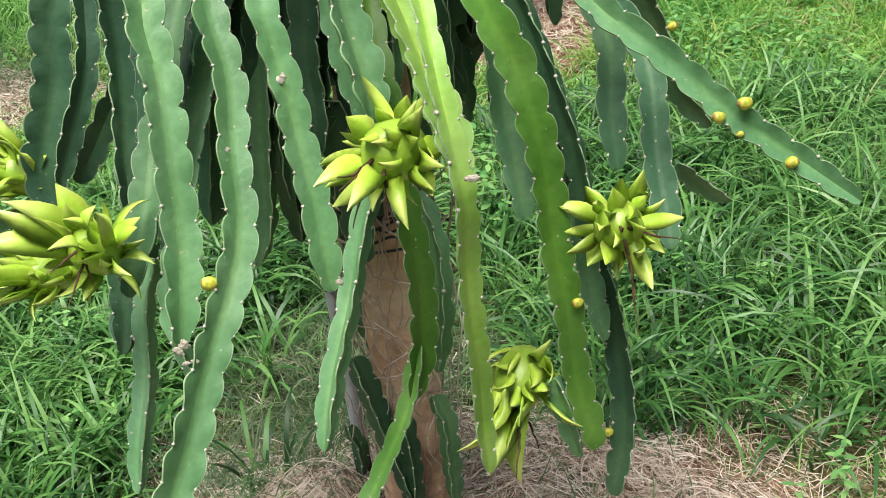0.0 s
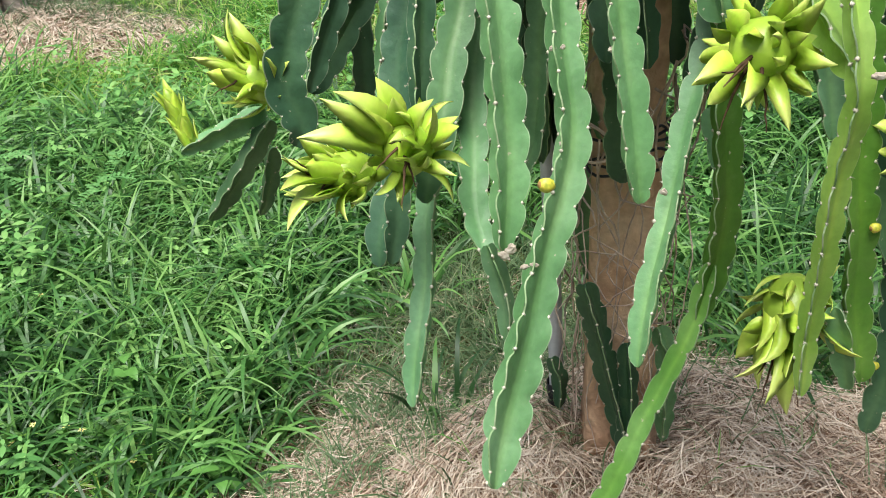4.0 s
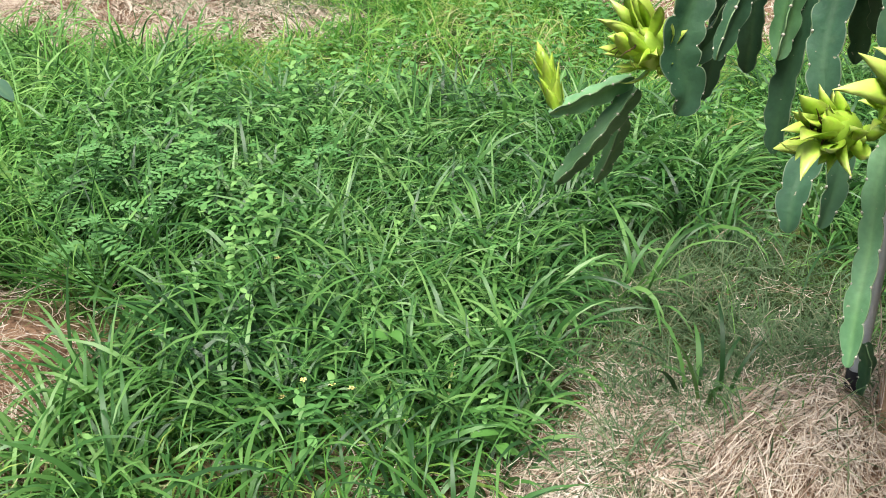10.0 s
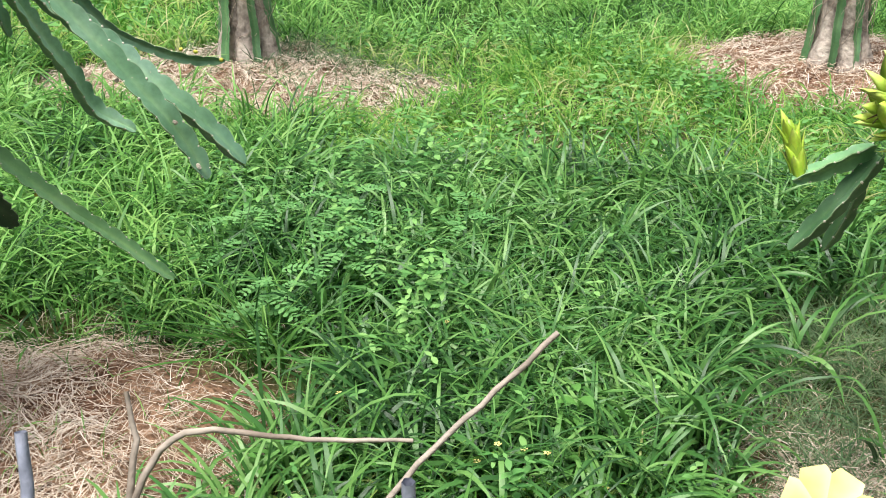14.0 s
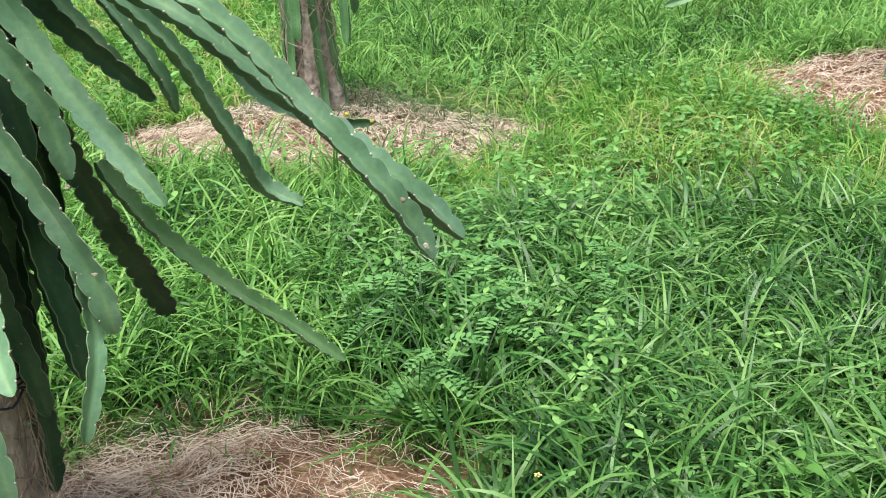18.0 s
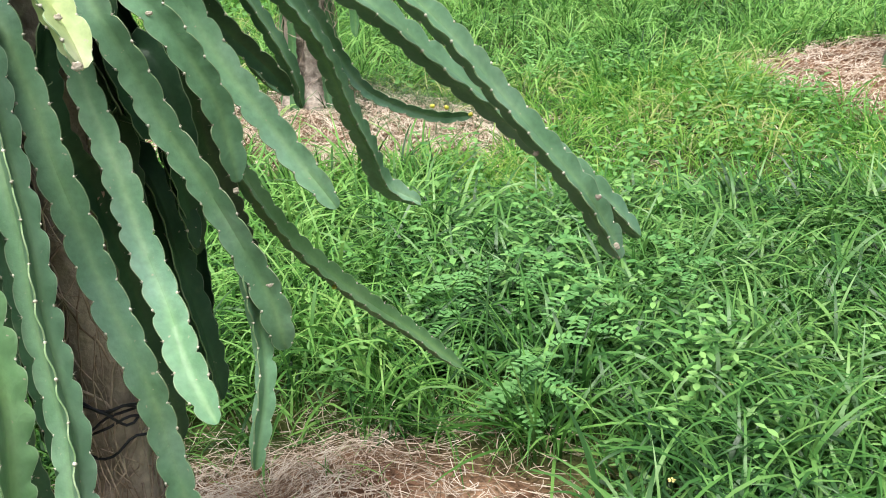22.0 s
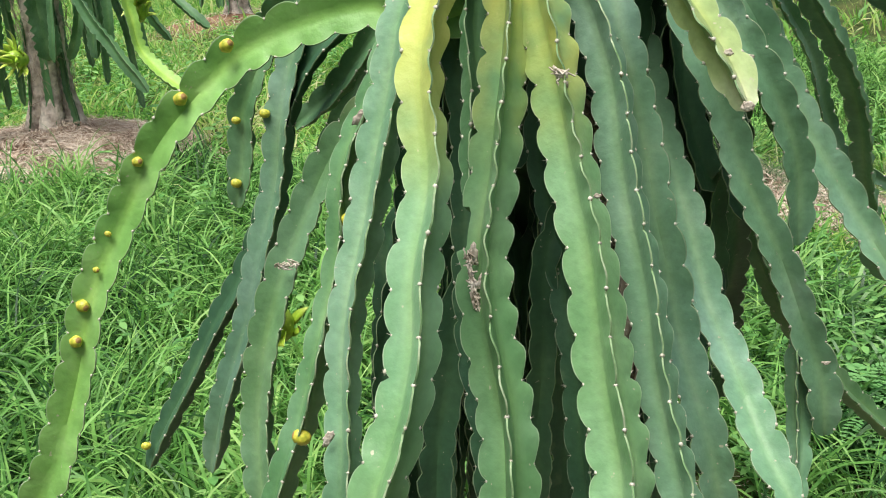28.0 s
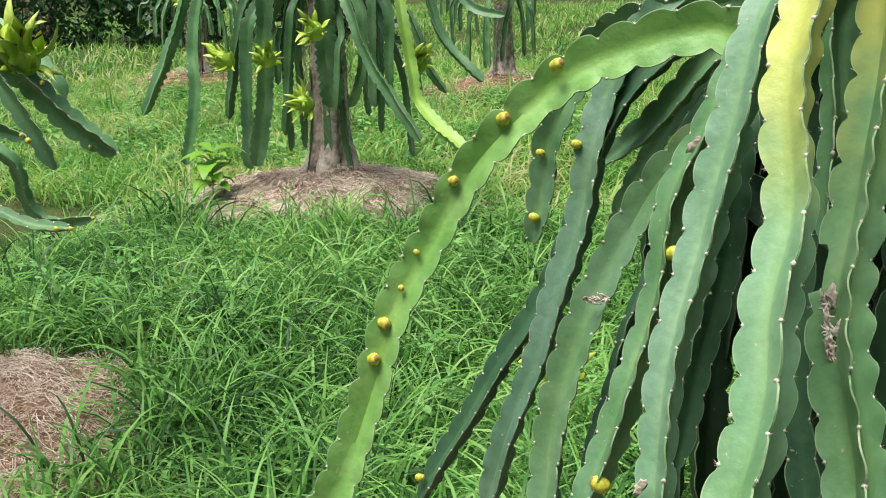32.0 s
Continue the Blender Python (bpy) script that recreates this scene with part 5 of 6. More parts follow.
stem(plant_b, 'mature', 0.037, [(-2.688, 1.340, 1.026), (-2.746, 1.358, 0.967), (-2.791, 1.371, 0.919), (-2.846, 1.384, 0.875)])
stem(plant_b, 'mature', 0.044, [(-2.717, 1.340, 1.082), (-2.806, 1.377, 1.068), (-2.865, 1.403, 1.037), (-2.920, 1.428, 0.995)])
stem(plant_b, 'mature', 0.030, [(-2.786, 1.428, 0.901), (-2.830, 1.428, 0.817), (-2.853, 1.428, 0.773)])
stem(plant_b, 'shaded', 0.027, [(-2.743, 1.296, 0.776), (-2.786, 1.296, 0.643), (-2.814, 1.296, 0.537), (-2.838, 1.296, 0.443)])
stem(plant_b, 'shaded', 0.035, [(-2.562, 1.208, 1.033), (-2.544, 1.169, 0.891), (-2.539, 1.131, 0.748), (-2.504, 1.076, 0.546), (-2.488, 1.060, 0.393)])
stem(plant_b, 'shaded', 0.037, [(-2.460, 1.208, 0.868), (-2.434, 1.181, 0.768), (-2.412, 1.149, 0.650), (-2.397, 1.120, 0.544), (-2.382, 1.109, 0.388)])
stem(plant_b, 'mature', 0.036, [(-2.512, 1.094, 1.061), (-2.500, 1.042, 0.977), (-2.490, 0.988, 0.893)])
stem(plant_b, 'shaded', 0.033, [(-2.629, 1.252, 0.990), (-2.633, 1.221, 0.841), (-2.652, 1.192, 0.698), (-2.673, 1.164, 0.556)])
stem(plant_c, 'mature', 0.055, [(-4.311, 1.450, 1.042), (-4.176, 1.484, 0.971), (-4.080, 1.517, 0.878), (-3.973, 1.550, 0.794)])
stem(plant_c, 'mature', 0.042, [(-4.222, 1.400, 1.045), (-4.134, 1.420, 0.945), (-4.072, 1.437, 0.855), (-4.042, 1.450, 0.774)])
stem(plant_c, 'mature', 0.030, [(-4.129, 1.350, 0.853), (-4.071, 1.379, 0.796), (-4.079, 1.405, 0.710), (-4.041, 1.423, 0.672), (-3.948, 1.450, 0.681)])
stem(plant_c, 'mature', 0.028, [(-4.151, 1.300, 0.760), (-4.055, 1.321, 0.713), (-3.981, 1.335, 0.689), (-3.897, 1.350, 0.688)])
stem(plant_c, 'mature', 0.035, [(-4.114, 1.300, 0.915), (-4.046, 1.329, 0.877), (-3.990, 1.350, 0.855)])
stem(plant_c, 'mature', 0.043, [(-4.751, 1.800, 1.076), (-4.593, 1.820, 1.018), (-4.490, 1.840, 0.919), (-4.462, 1.850, 0.856)])


# ---- posts, roots, pipe ----
def post(key, top, w, mat, label, lean=(0, 0), seed=1, square=True):
    """A rough squared post: chipped edges, slightly out of true."""
    rng = np.random.default_rng(seed)
    px, py = POSTS[key]
    z0 = float(lift(px, py)) - 0.06
    n, k = 40, 16
    ang = np.arange(k) * 2 * np.pi / k + np.pi / 16
    p = 7 if square else 2.4
    prof = 1 / (np.abs(np.cos(ang)) ** p + np.abs(np.sin(ang)) ** p) ** (1 / p)
    zs = np.linspace(z0, top, n)
    v = []
    for i, z in enumerate(zs):
        f = i / (n - 1)
        r = w / 2 * (1 + 0.25 * (1 - f) ** 6) * prof * (1 + rng.normal(0, 0.022, k))
        v.append(np.stack([lean[0] * f + r * np.cos(ang), lean[1] * f + r * np.sin(ang), np.full(k, z)], 1))
    v = np.vstack(v + [np.array([[lean[0], lean[1], top]])])
    f = [(i * k + j, i * k + (j + 1) % k, (i + 1) * k + (j + 1) % k, (i + 1) * k + j) for i in range(n - 1) for j in range(k)]
    me = bpy.data.meshes.new("support_post")
    me.from_pydata(v.tolist(), [], f + [((n - 1) * k + j, (n - 1) * k + (j + 1) % k, n * k) for j in range(k)])
    me.materials.append(mat)
    me.polygons.foreach_set("use_smooth", np.full(len(me.polygons), True))
    ob = new("support_post", me)
    ob.location = (px, py, 0)
    return tagged(ob, label, "post", "support posts of the orchard")


post("a", 1.12, 0.105, M_POST_A, "rough square support post stained with orange earth", (0.0, 0.03), 1)
post("b", 1.12, 0.085, M_POST_B, "grey-brown square support post wrapped in dry roots", (0.02, -0.02), 2)
post("c", 1.12, 0.1, M_POST_B, "grey-brown support post under hanging stems", (0, 0), 3)


def roots(plant, n, rad, z0, z1, seed, label="dry brown aerial roots clinging to the post"):
    """Thin aerial roots that wander down and round the post."""
    rng = np.random.default_rng(seed)
    items = []
    for _ in range(n):
        a = rng.uniform(0, 2 * np.pi)
        za, zb = sorted(rng.uniform(z0, z1, 2))
        if zb - za < 0.1:
            zb = min(z1, za + 0.15)
        pts = []
        for f in np.linspace(0, 1, 6):
            a += rng.normal(0, 0.45)
            r = rad * rng.uniform(1.0, 1.35)
            pts.append((r * np.cos(a), r * np.sin(a), zb + (za - zb) * f - plant.location[2]))
        items.append(tube_np(pts, [rng.uniform(0.001, 0.0026), 0.0009], 0.02, 5, 0.0012, rng))
    return tagged(part("root_mat", mesh_np("root_mat", *join_np(items), [M_ROOT]), plant, label), kind="stuff")


roots(plant_a, 34, 0.064, 0.0, 0.8, 31)
roots(plant_a, 22, 0.085, 0.22, 0.8, 35, "loose brown aerial roots hanging beside the post")
roots(plant_b, 150, 0.055, 0.05, 1.0, 32)
roots(plant_c, 40, 0.06, 0.0, 0.9, 33)

pipe = thing("irrigation_pipe", -0.132, 1.375, float(lift(-0.132, 1.375)), "grey plastic irrigation pipe tied upright beside a post", "pipe")
v, f = tube_np([(0.012, 0.0, -0.05), (0.006, 0, 0.3), (-0.01, 0.0, 0.75)], 0.0125, 0.03, 14)
part("riser", mesh_np("riser", v, f, [M_PIPE]), pipe)
v, f = tube_np([(0.01, 0.0, 0.03), (0.009, 0, 0.075)], [0.016, 0.016], 0.01, 14)
part("coupling", mesh_np("coupling", v, f, [M_BLACK]), pipe, "dark pipe coupling at the foot")
v, f = tube_np([(0.0125 * 1.15 * math.cos(a) + 0.006, 0.0125 * 1.15 * math.sin(a), 0.405 + 0.004 * math.sin(3 * a)) for a in np.linspace(0, 6.28, 12)], 0.0018, 0.004, 5)
part("tie", mesh_np("tie", v, f, [M_BLACK]), pipe, "black string tie round the pipe")


def wrap(name, x, y, z, r, h, label, seed):
    """Black tape or cloth wound round a post."""
    rng = np.random.default_rng(seed)
    items = []
    for k in range(6):
        zz = z + h * k / 6
        items.append(tube_np([((r + rng.uniform(0, 0.008)) * math.cos(a), (r + rng.uniform(0, 0.008)) * math.sin(a), zz + 0.024 * math.sin(a + k) + rng.normal(0, 0.008)) for a in np.linspace(0, 6.28, 14)], 0.0023, 0.012, 5))
    ob = new(name, mesh_np(name, *join_np(items), [M_BLACK]))
    ob.location = (x, y, 0)
    return tagged(ob, label, "tie")


wrap("black_tie", POSTS["b"][0] + 0.01, POSTS["b"][1] - 0.005, 0.38, 0.062, 0.05, "bundle of black ties wound round the post", 4)
wrap("black_tie", POSTS["a"][0], POSTS["a"][1] + 0.01, 0.62, 0.066, 0.03, "black strap round the stained post", 5)


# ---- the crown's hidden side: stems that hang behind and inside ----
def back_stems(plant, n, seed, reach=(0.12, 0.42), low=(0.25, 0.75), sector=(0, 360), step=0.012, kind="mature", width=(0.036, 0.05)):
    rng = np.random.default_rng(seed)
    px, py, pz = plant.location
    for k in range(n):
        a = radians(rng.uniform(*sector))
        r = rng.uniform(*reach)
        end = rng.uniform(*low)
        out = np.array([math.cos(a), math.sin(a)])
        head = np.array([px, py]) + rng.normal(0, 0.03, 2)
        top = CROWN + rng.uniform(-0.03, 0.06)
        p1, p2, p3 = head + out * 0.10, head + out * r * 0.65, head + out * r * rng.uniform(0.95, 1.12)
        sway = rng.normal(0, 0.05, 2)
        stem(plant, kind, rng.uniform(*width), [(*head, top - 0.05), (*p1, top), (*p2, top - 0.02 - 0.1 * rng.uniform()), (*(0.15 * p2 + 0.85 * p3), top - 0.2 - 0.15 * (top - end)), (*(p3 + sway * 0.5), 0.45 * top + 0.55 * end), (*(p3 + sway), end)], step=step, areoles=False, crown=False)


# filler stems added to darken the crown gaps; their dark colour paints in shade
back_stems(plant_a, 18, 41, (0.12, 0.34), (0.55, 0.85), (10, 170), kind="shaded")
back_stems(plant_a, 14, 42, (0.06, 0.2), (0.55, 0.9), (180, 360), kind="shaded")
back_stems(plant_b, 18, 43, (0.1, 0.36), (0.45, 0.85), (35, 170), kind="shaded")
back_stems(plant_b, 15, 44, (0.06, 0.22), (0.25, 0.7), (180, 265), kind="shaded")
back_stems(plant_b, 12, 47, (0.05, 0.14), (0.05, 0.45), (60, 170), kind="shaded", width=(0.042, 0.058))
back_stems(plant_b, 6, 48, (0.14, 0.26), (0.1, 0.4), (185, 235), kind="shaded")
back_stems(plant_b, 4, 46, (0.08, 0.16), (0.6, 0.85), (325, 375), kind="shaded")
back_stems(plant_c, 14, 45, (0.15, 0.55), (0.3, 0.85), (90, 290))


# ---- the plants of the rows behind ----
def trunk(plant, seed, height=1.05, radius=0.1, bark=None):
    """Several old stems grown together round the post, flaring at the foot."""
    rng = np.random.default_rng(seed)
    items = []
    for k in range(5):
        a = k * 1.26 + rng.uniform(-0.3, 0.3)
        pts = [(radius * rng.uniform(1.0, 1.3) * math.cos(a), radius * rng.uniform(1.0, 1.3) * math.sin(a), -0.05), (radius * 0.62 * math.cos(a + 0.2), radius * 0.62 * math.sin(a + 0.2), 0.22),
               (radius * 0.6 * math.cos(a + 0.4), radius * 0.6 * math.sin(a + 0.4), 0.6), (radius * 0.5 * math.cos(a + 0.5), radius * 0.5 * math.sin(a + 0.5), height)]
        items.append(tube_np(pts, [0.066, 0.046, 0.042, 0.038], 0.05, 9, 0.004, rng))
    part("trunk", mesh_np("trunk", *join_np(items), [bark or M_BARK]), plant, "greyish brown fissured trunk")
    roots(plant, 70, radius * 1.12, float(plant.location[2]) + 0.05, height, seed + 1, "grey-brown roots running down the trunk")


def far_plant(key, seed, stems, fruits=(), label="dragon fruit plant with grey trunk and hanging stems", step=0.02, low=(0.15, 0.75), climbing=4, bark=None):
    rng = np.random.default_rng(seed)
    px, py = POSTS[key]
    ob = thing("dragon_fruit_plant", px, py, float(lift(px, py)), label, "dragon fruit plant", "dragon fruit plants of the orchard")
    trunk(ob, seed, bark=bark)
    for k in range(climbing):
        a = radians(180 + 180 * k / max(1, climbing - 1)) + rng.normal(0, 0.15)
        ca, sa = math.cos(a), math.sin(a)
        stem(ob, "mature", 0.042, [(px + 0.15 * ca, py + 0.15 * sa, ob.location[2] - 0.02), (px + 0.115 * ca, py + 0.115 * sa, 0.25), (px + 0.10 * ca, py + 0.10 * sa, 0.5), (px + 0.09 * ca, py + 0.09 * sa, rng.uniform(0.6, 0.95))], step=step, areoles=False, crown=False)
    back_stems(ob, stems, seed + 7, (0.2, 0.62), low, (0, 360), step, "mature", (0.04, 0.055))
    for place, axis in fruits:
        fruit(ob, place, axis, 1.3, 16, 0.2, False)
    return ob


plant_bl = far_plant("bl", 51, 20, [((-5.9, 4.08, 0.74), (-0.3, -0.6, 0.5)), ((-5.66, 4.12, 0.75), (0.4, -0.6, 0.5)), ((-5.34, 4.1, 0.885), (0, -0.8, 0.4)), ((-5.47, 4.15, 0.525), (-0.2, -0.8, 0.2)), ((-4.95, 4.4, 0.71), (0.5, -0.4, 0.6))],
                    "dragon fruit plant, grey flared trunk, clustered green fruits", bark=M_BARK_PALE)
plant_bt = far_plant("bt", 52, 16, low=(0.35, 0.85), climbing=4)
plant_br = far_plant("br", 53, 16, low=(0.3, 0.85), climbing=4)
far_plant("bf", 54, 18, [((-7.0, 9.5, 0.9), (0, -1, 0.2))], step=0.035)
far_plant("bg", 55, 18, [((-11.0, 9.2, 0.9), (0, -1, 0.2))], step=0.035)
far_plant("bh", 56, 16, step=0.035)


# ---- fence along the path: barbed wire, its post, dry vine ----
def barbed_wire():
    fence = thing("barbed_wire_fence", -1.0, 0.03, SOIL_Z, "galvanised barbed wire strand with a dry vine caught in it", "fence")
    o = Vector(fence.location)
    zz = lambda x: WIRE_Z + 0.004 * math.sin(x * 3)
    xs = np.arange(-3.2, 0.9, 0.05)
    for ph in (0.0, math.pi):
        pts = [(x - o.x, 0.0012 * math.cos(x * 160 + ph) + WIRE_Y - o.y, zz(x) + 0.0012 * math.sin(x * 160 + ph) - o.z) for x in np.arange(-3.2, 0.9, 0.012)]
        v, f = tube_np(pts, 0.0009, 0.006, 5)
        part("wire", mesh_np("wire", v, f, [M_WIRE]), fence)
    items = []
    for d0, d1 in (((-0.62, 0.2, 0.72), (0.45, -0.5, -0.6)), ((0.22, 0.3, 0.95), (-0.5, -0.6, -0.4))):
        a, b = Vector(d0).normalized() * 0.027, Vector(d1).normalized() * 0.015
        items.append(tube_np([a, a * 0.3 + Vector((0.003, 0.002, 0)), b * 0.3 - Vector((0.003, -0.002, 0)), b], [0.0013, 0.0014, 0.0014, 0.0013], 0.002, 6))
    items.append(tube_np([(0.0035 * math.cos(t), 0.0035 * math.sin(t * 1.0), 0.0008 * t - 0.004) for t in np.linspace(0, 12.6, 20)], 0.0012, 0.002, 5))
    barb = mesh_np("barb", *join_np(items), [M_WIRE])
    rng = np.random.default_rng(8)
    x = WIRE_X0
    while x < 0.85:
        bx = x - 0.043 if x > -0.85 else x
        part("barb", barb, fence, "", Matrix.Translation(Vector((bx, WIRE_Y, zz(bx))) - o) @ Matrix.Rotation(rng.normal(0, 0.12), 4, "X") @ Matrix.Rotation(rng.normal(0, 0.08), 4, "Y"))
        x += 0.077
    return fence


# ---- shrubs and small things ----
def leaf_cloud(rng, n, centre, size, leaf):
    p = rng.normal(0, 1, (n, 3))
    p /= np.linalg.norm(p, axis=1)[:, None]
    p *= rng.uniform(0.45, 1.0, n)[:, None] ** 0.5
    p *= 1 + 0.25 * np.sin(p[:, :1] * 7 + p[:, 1:2] * 5) * np.cos(p[:, 2:] * 6)
    c = np.array(centre) + p * np.array(size)
    d = rng.normal(0, 1, (n, 3)) + p * 0.8
    d /= np.linalg.norm(d, axis=1)[:, None]
    s = np.cross(d, rng.normal(0, 1, (n, 3)))
    s /= np.linalg.norm(s, axis=1)[:, None]
    L = leaf * rng.uniform(0.6, 1.4, n)[:, None]
    v = np.stack([c, c + d * L * 0.5 - s * L * 0.22, c + d * L, c + d * L * 0.5 + s * L * 0.22], 1).reshape(-1, 3)
    return v, np.arange(n * 4).reshape(-1, 4)


hr = np.random.default_rng(61)
for hx, hy, hs in ((-17.5, 15.5, 1.5), (-20.5, 15.0, 1.7), (-15.0, 17.5, 1.4), (-23.5, 14.2, 1.8)):
    bush = thing("dark_bush", hx, hy, SOIL_Z, "dense dark green leafy bush at the edge of the orchard", "bush", "bushes along the far edge")
    part("crown", mesh_np("crown", *leaf_cloud(hr, 5200, (0, 0, hs * 0.85), (hs, hs * 0.8, hs), 0.17), [M_HEDGE], smooth=False), bush)
    for a in (0, 1.3, 2.6, 3.9, 5.2):
        v, f = tube_np([(0.1 * math.cos(a), 0.1 * math.sin(a), -0.05), (0.3 * math.cos(a), 0.3 * math.sin(a), hs * 0.5), (0.6 * math.cos(a), 0.6 * math.sin(a), hs)], [0.07, 0.03], 0.2, 6)
        part("branch", mesh_np("branch", v, f, [M_BARK]), bush)


def herb(x, y, h, leaf, n, seed, label, mat=None):
    """A single broad-leaved plant: stalk and separate oval leaves."""
    rng = np.random.default_rng(seed)
    ob = thing("leafy_herb", x, y, float(lift(x, y)), label, "weed plant", "broad-leaved weeds")
    v, f = tube_np([(0, 0, -0.01), (0.01, 0, h * 0.5), (0.015, 0.01, h)], [0.004, 0.0025], 0.02, 6)
    part("stalk", mesh_np("stalk", v, f, [mat or M_HERB]), ob)
    u = np.linspace(0, 1, 6)
    w = np.array([0.06, 0.75, 1.0, 0.85, 0.5, 0.03])
    for k in range(n):
        a = k * 2.4 + rng.normal(0, 0.2)
        L = leaf * rng.uniform(0.75, 1.2)
        th = 0.75 - 1.3 * u + rng.normal(0, 0.15)
        px = np.r_[0, np.cumsum(np.cos(th)[1:])] * L / 5
        pz = np.r_[0, np.cumsum(np.sin(th)[1:])] * L / 5
        ww = w * L * 0.27
        vv = np.stack([np.stack([px, -ww, pz + ww * 0.3], 1), np.stack([px, 0 * ww, pz], 1), np.stack([px, ww, pz + ww * 0.3], 1)], 1).reshape(-1, 3)
        ff = np.array([(i * 3 + j, (i + 1) * 3 + j, (i + 1) * 3 + j + 1, i * 3 + j + 1) for i in range(5) for j in range(2)])
        part("leaf", mesh_np("leaf", vv, ff, [mat or M_HERB]), ob, "", Matrix.Translation((0.01, 0, h * (0.35 + 0.65 * (k + 1) / n))) @ Matrix.Rotation(a, 4, "Z"))
    return ob


herb(-0.997, 1.617, 0.17, 0.052, 7, 71, "young weed with a ring of oval light green leaves in grass")
herb(-0.76, 1.38, 0.09, 0.065, 5, 72, "low weed with broad heart-shaped green leaves beside straw")
herb(-5.97, 3.98, 0.3, 0.17, 18, 73, "bright green broad-leaved seedling at the edge of a mulch ring", M_SEEDLING)
herb(-1.02, 1.5, 0.08, 0.05, 6, 74, "small green weed among bending grass")
herb(-1.62, 1.42, 0.07, 0.05, 6, 75, "small bright weed on bare red soil")
herb(0.95, 1.45, 0.16, 0.055, 9, 76, "light green weed at the edge of a straw ring")
herb(1.05, 1.25, 0.12, 0.05, 8, 77, "light green weed on straw")


def stone(x, y, r, seed):
    rng = np.random.default_rng(seed)
    bm = bmesh.new()
    bmesh.ops.create_icosphere(bm, subdivisions=2, radius=r)
    for vv in bm.verts:
        vv.co *= 1 + 0.25 * noise.noise(vv.co * (1.6 / r) + Vector((seed, 0, 0)))
        vv.co.z *= 0.55
    ob = new("stone", bm_mesh("stone", bm, [M_STONE]))
    ob.location = (x, y, float(lift(x, y)) + r * 0.2)
    tagged(ob, "small pale stone lying on the soil", "stone", "stones on the soil")


for k, (sx, sy, sr) in enumerate(((-0.17, 1.83, 0.035), (-0.42, 1.5, 0.018), (-1.35, 2.95, 0.02), (0.5, 0.95, 0.015))):
    stone(sx, sy, sr, k + 1)


def yellow_flower(x, y, z, r, label, stem_to=None):
    ob = thing("yellow_flower", x, y, z, label, "flower")
    for k in range(5):
        vv = np.array([(0.1, -0.05, 0), (0.1, 0.05, 0), (0.6, 0.34, 0.12), (0.6, -0.34, 0.12), (1.0, 0.22, 0.1), (1.0, -0.22, 0.1)]) * r
        part("petal", mesh_np("petal", vv, np.array([(0, 1, 2, 3), (3, 2, 4, 5)]), [M_PETAL]), ob, "", Matrix.Rotation(k * 1.2566, 4, "Z"))
    v, f = tube_np([(0, 0, 0.002), (0.004, 0.003, -0.5 * (z - SOIL_Z)), (0, 0.01, SOIL_Z - z)], 0.0011, 0.05, 5)
    part("stalk", mesh_np("stalk", v, f, [M_HERB]), ob)
    return ob


fr = np.random.default_rng(81)
for fx, fy in ((-1.1, 1.52), (-1.14, 1.5), (-1.06, 1.49), (-1.2, 1.47), (-0.93, 1.43), (-1.5, 1.62), (-1.3, 1.95)):
    yellow_flower(fx + fr.normal(0, 0.01), fy, float(lift(fx, fy)) + fr.uniform(0.07, 0.12), 0.008, "tiny yellow weed flower in the grass")

stem(plant_bl, 'mature', 0.095, [(-5.693, 4.200, 1.196), (-5.728, 4.183, 0.868), (-5.724, 4.170, 0.615), (-5.804, 4.150, 0.190)], step=0.014, areoles=False)
stem(plant_bl, 'mature', 0.062, [(-5.944, 4.300, 0.975), (-6.030, 4.300, 0.713), (-6.103, 4.300, 0.402)], step=0.014, areoles=False)
stem(plant_bl, 'mature', 0.070, [(-6.155, 4.200, 1.209), (-6.295, 4.155, 0.868), (-6.399, 4.129, 0.662), (-6.528, 4.100, 0.433)], step=0.014, areoles=False)
stem(plant_bl, 'mature', 0.073, [(-5.988, 4.100, 1.205), (-6.073, 4.066, 0.874), (-6.076, 4.032, 0.533), (-6.154, 4.000, 0.203)], step=0.014, areoles=False)
stem(plant_bl, 'mature', 0.055, [(-5.675, 4.350, 0.914), (-5.711, 4.350, 0.625), (-5.763, 4.350, 0.326)], step=0.014, areoles=False)
stem(plant_bl, 'mature', 0.061, [(-5.268, 4.300, 0.969), (-5.160, 4.268, 0.755), (-5.020, 4.238, 0.585), (-4.832, 4.200, 0.368)], step=0.014, areoles=False)
stem(plant_bl, 'young', 0.071, [(-5.002, 4.300, 1.071), (-4.915, 4.261, 0.732), (-4.847, 4.237, 0.523), (-4.560, 4.200, 0.308)], step=0.014, areoles=False)
stem(plant_bl, 'mature', 0.055, [(-4.920, 4.400, 1.119), (-4.820, 4.400, 0.855), (-4.701, 4.400, 0.724), (-4.591, 4.400, 0.633)], step=0.014, areoles=False)
stem(plant_bl, 'mature', 0.058, [(-5.168, 4.500, 0.932), (-5.179, 4.500, 0.708), (-5.191, 4.500, 0.478)], step=0.014, areoles=False)
stem(plant_bl, 'mature', 0.064, [(-5.232, 4.450, 1.017), (-5.239, 4.450, 0.768), (-5.245, 4.450, 0.482)], step=0.014, areoles=False)
stem(plant_bl, 'mature', 0.050, [(-4.806, 4.500, 1.089), (-4.687, 4.500, 0.968), (-4.522, 4.500, 0.933)], step=0.014, areoles=False)
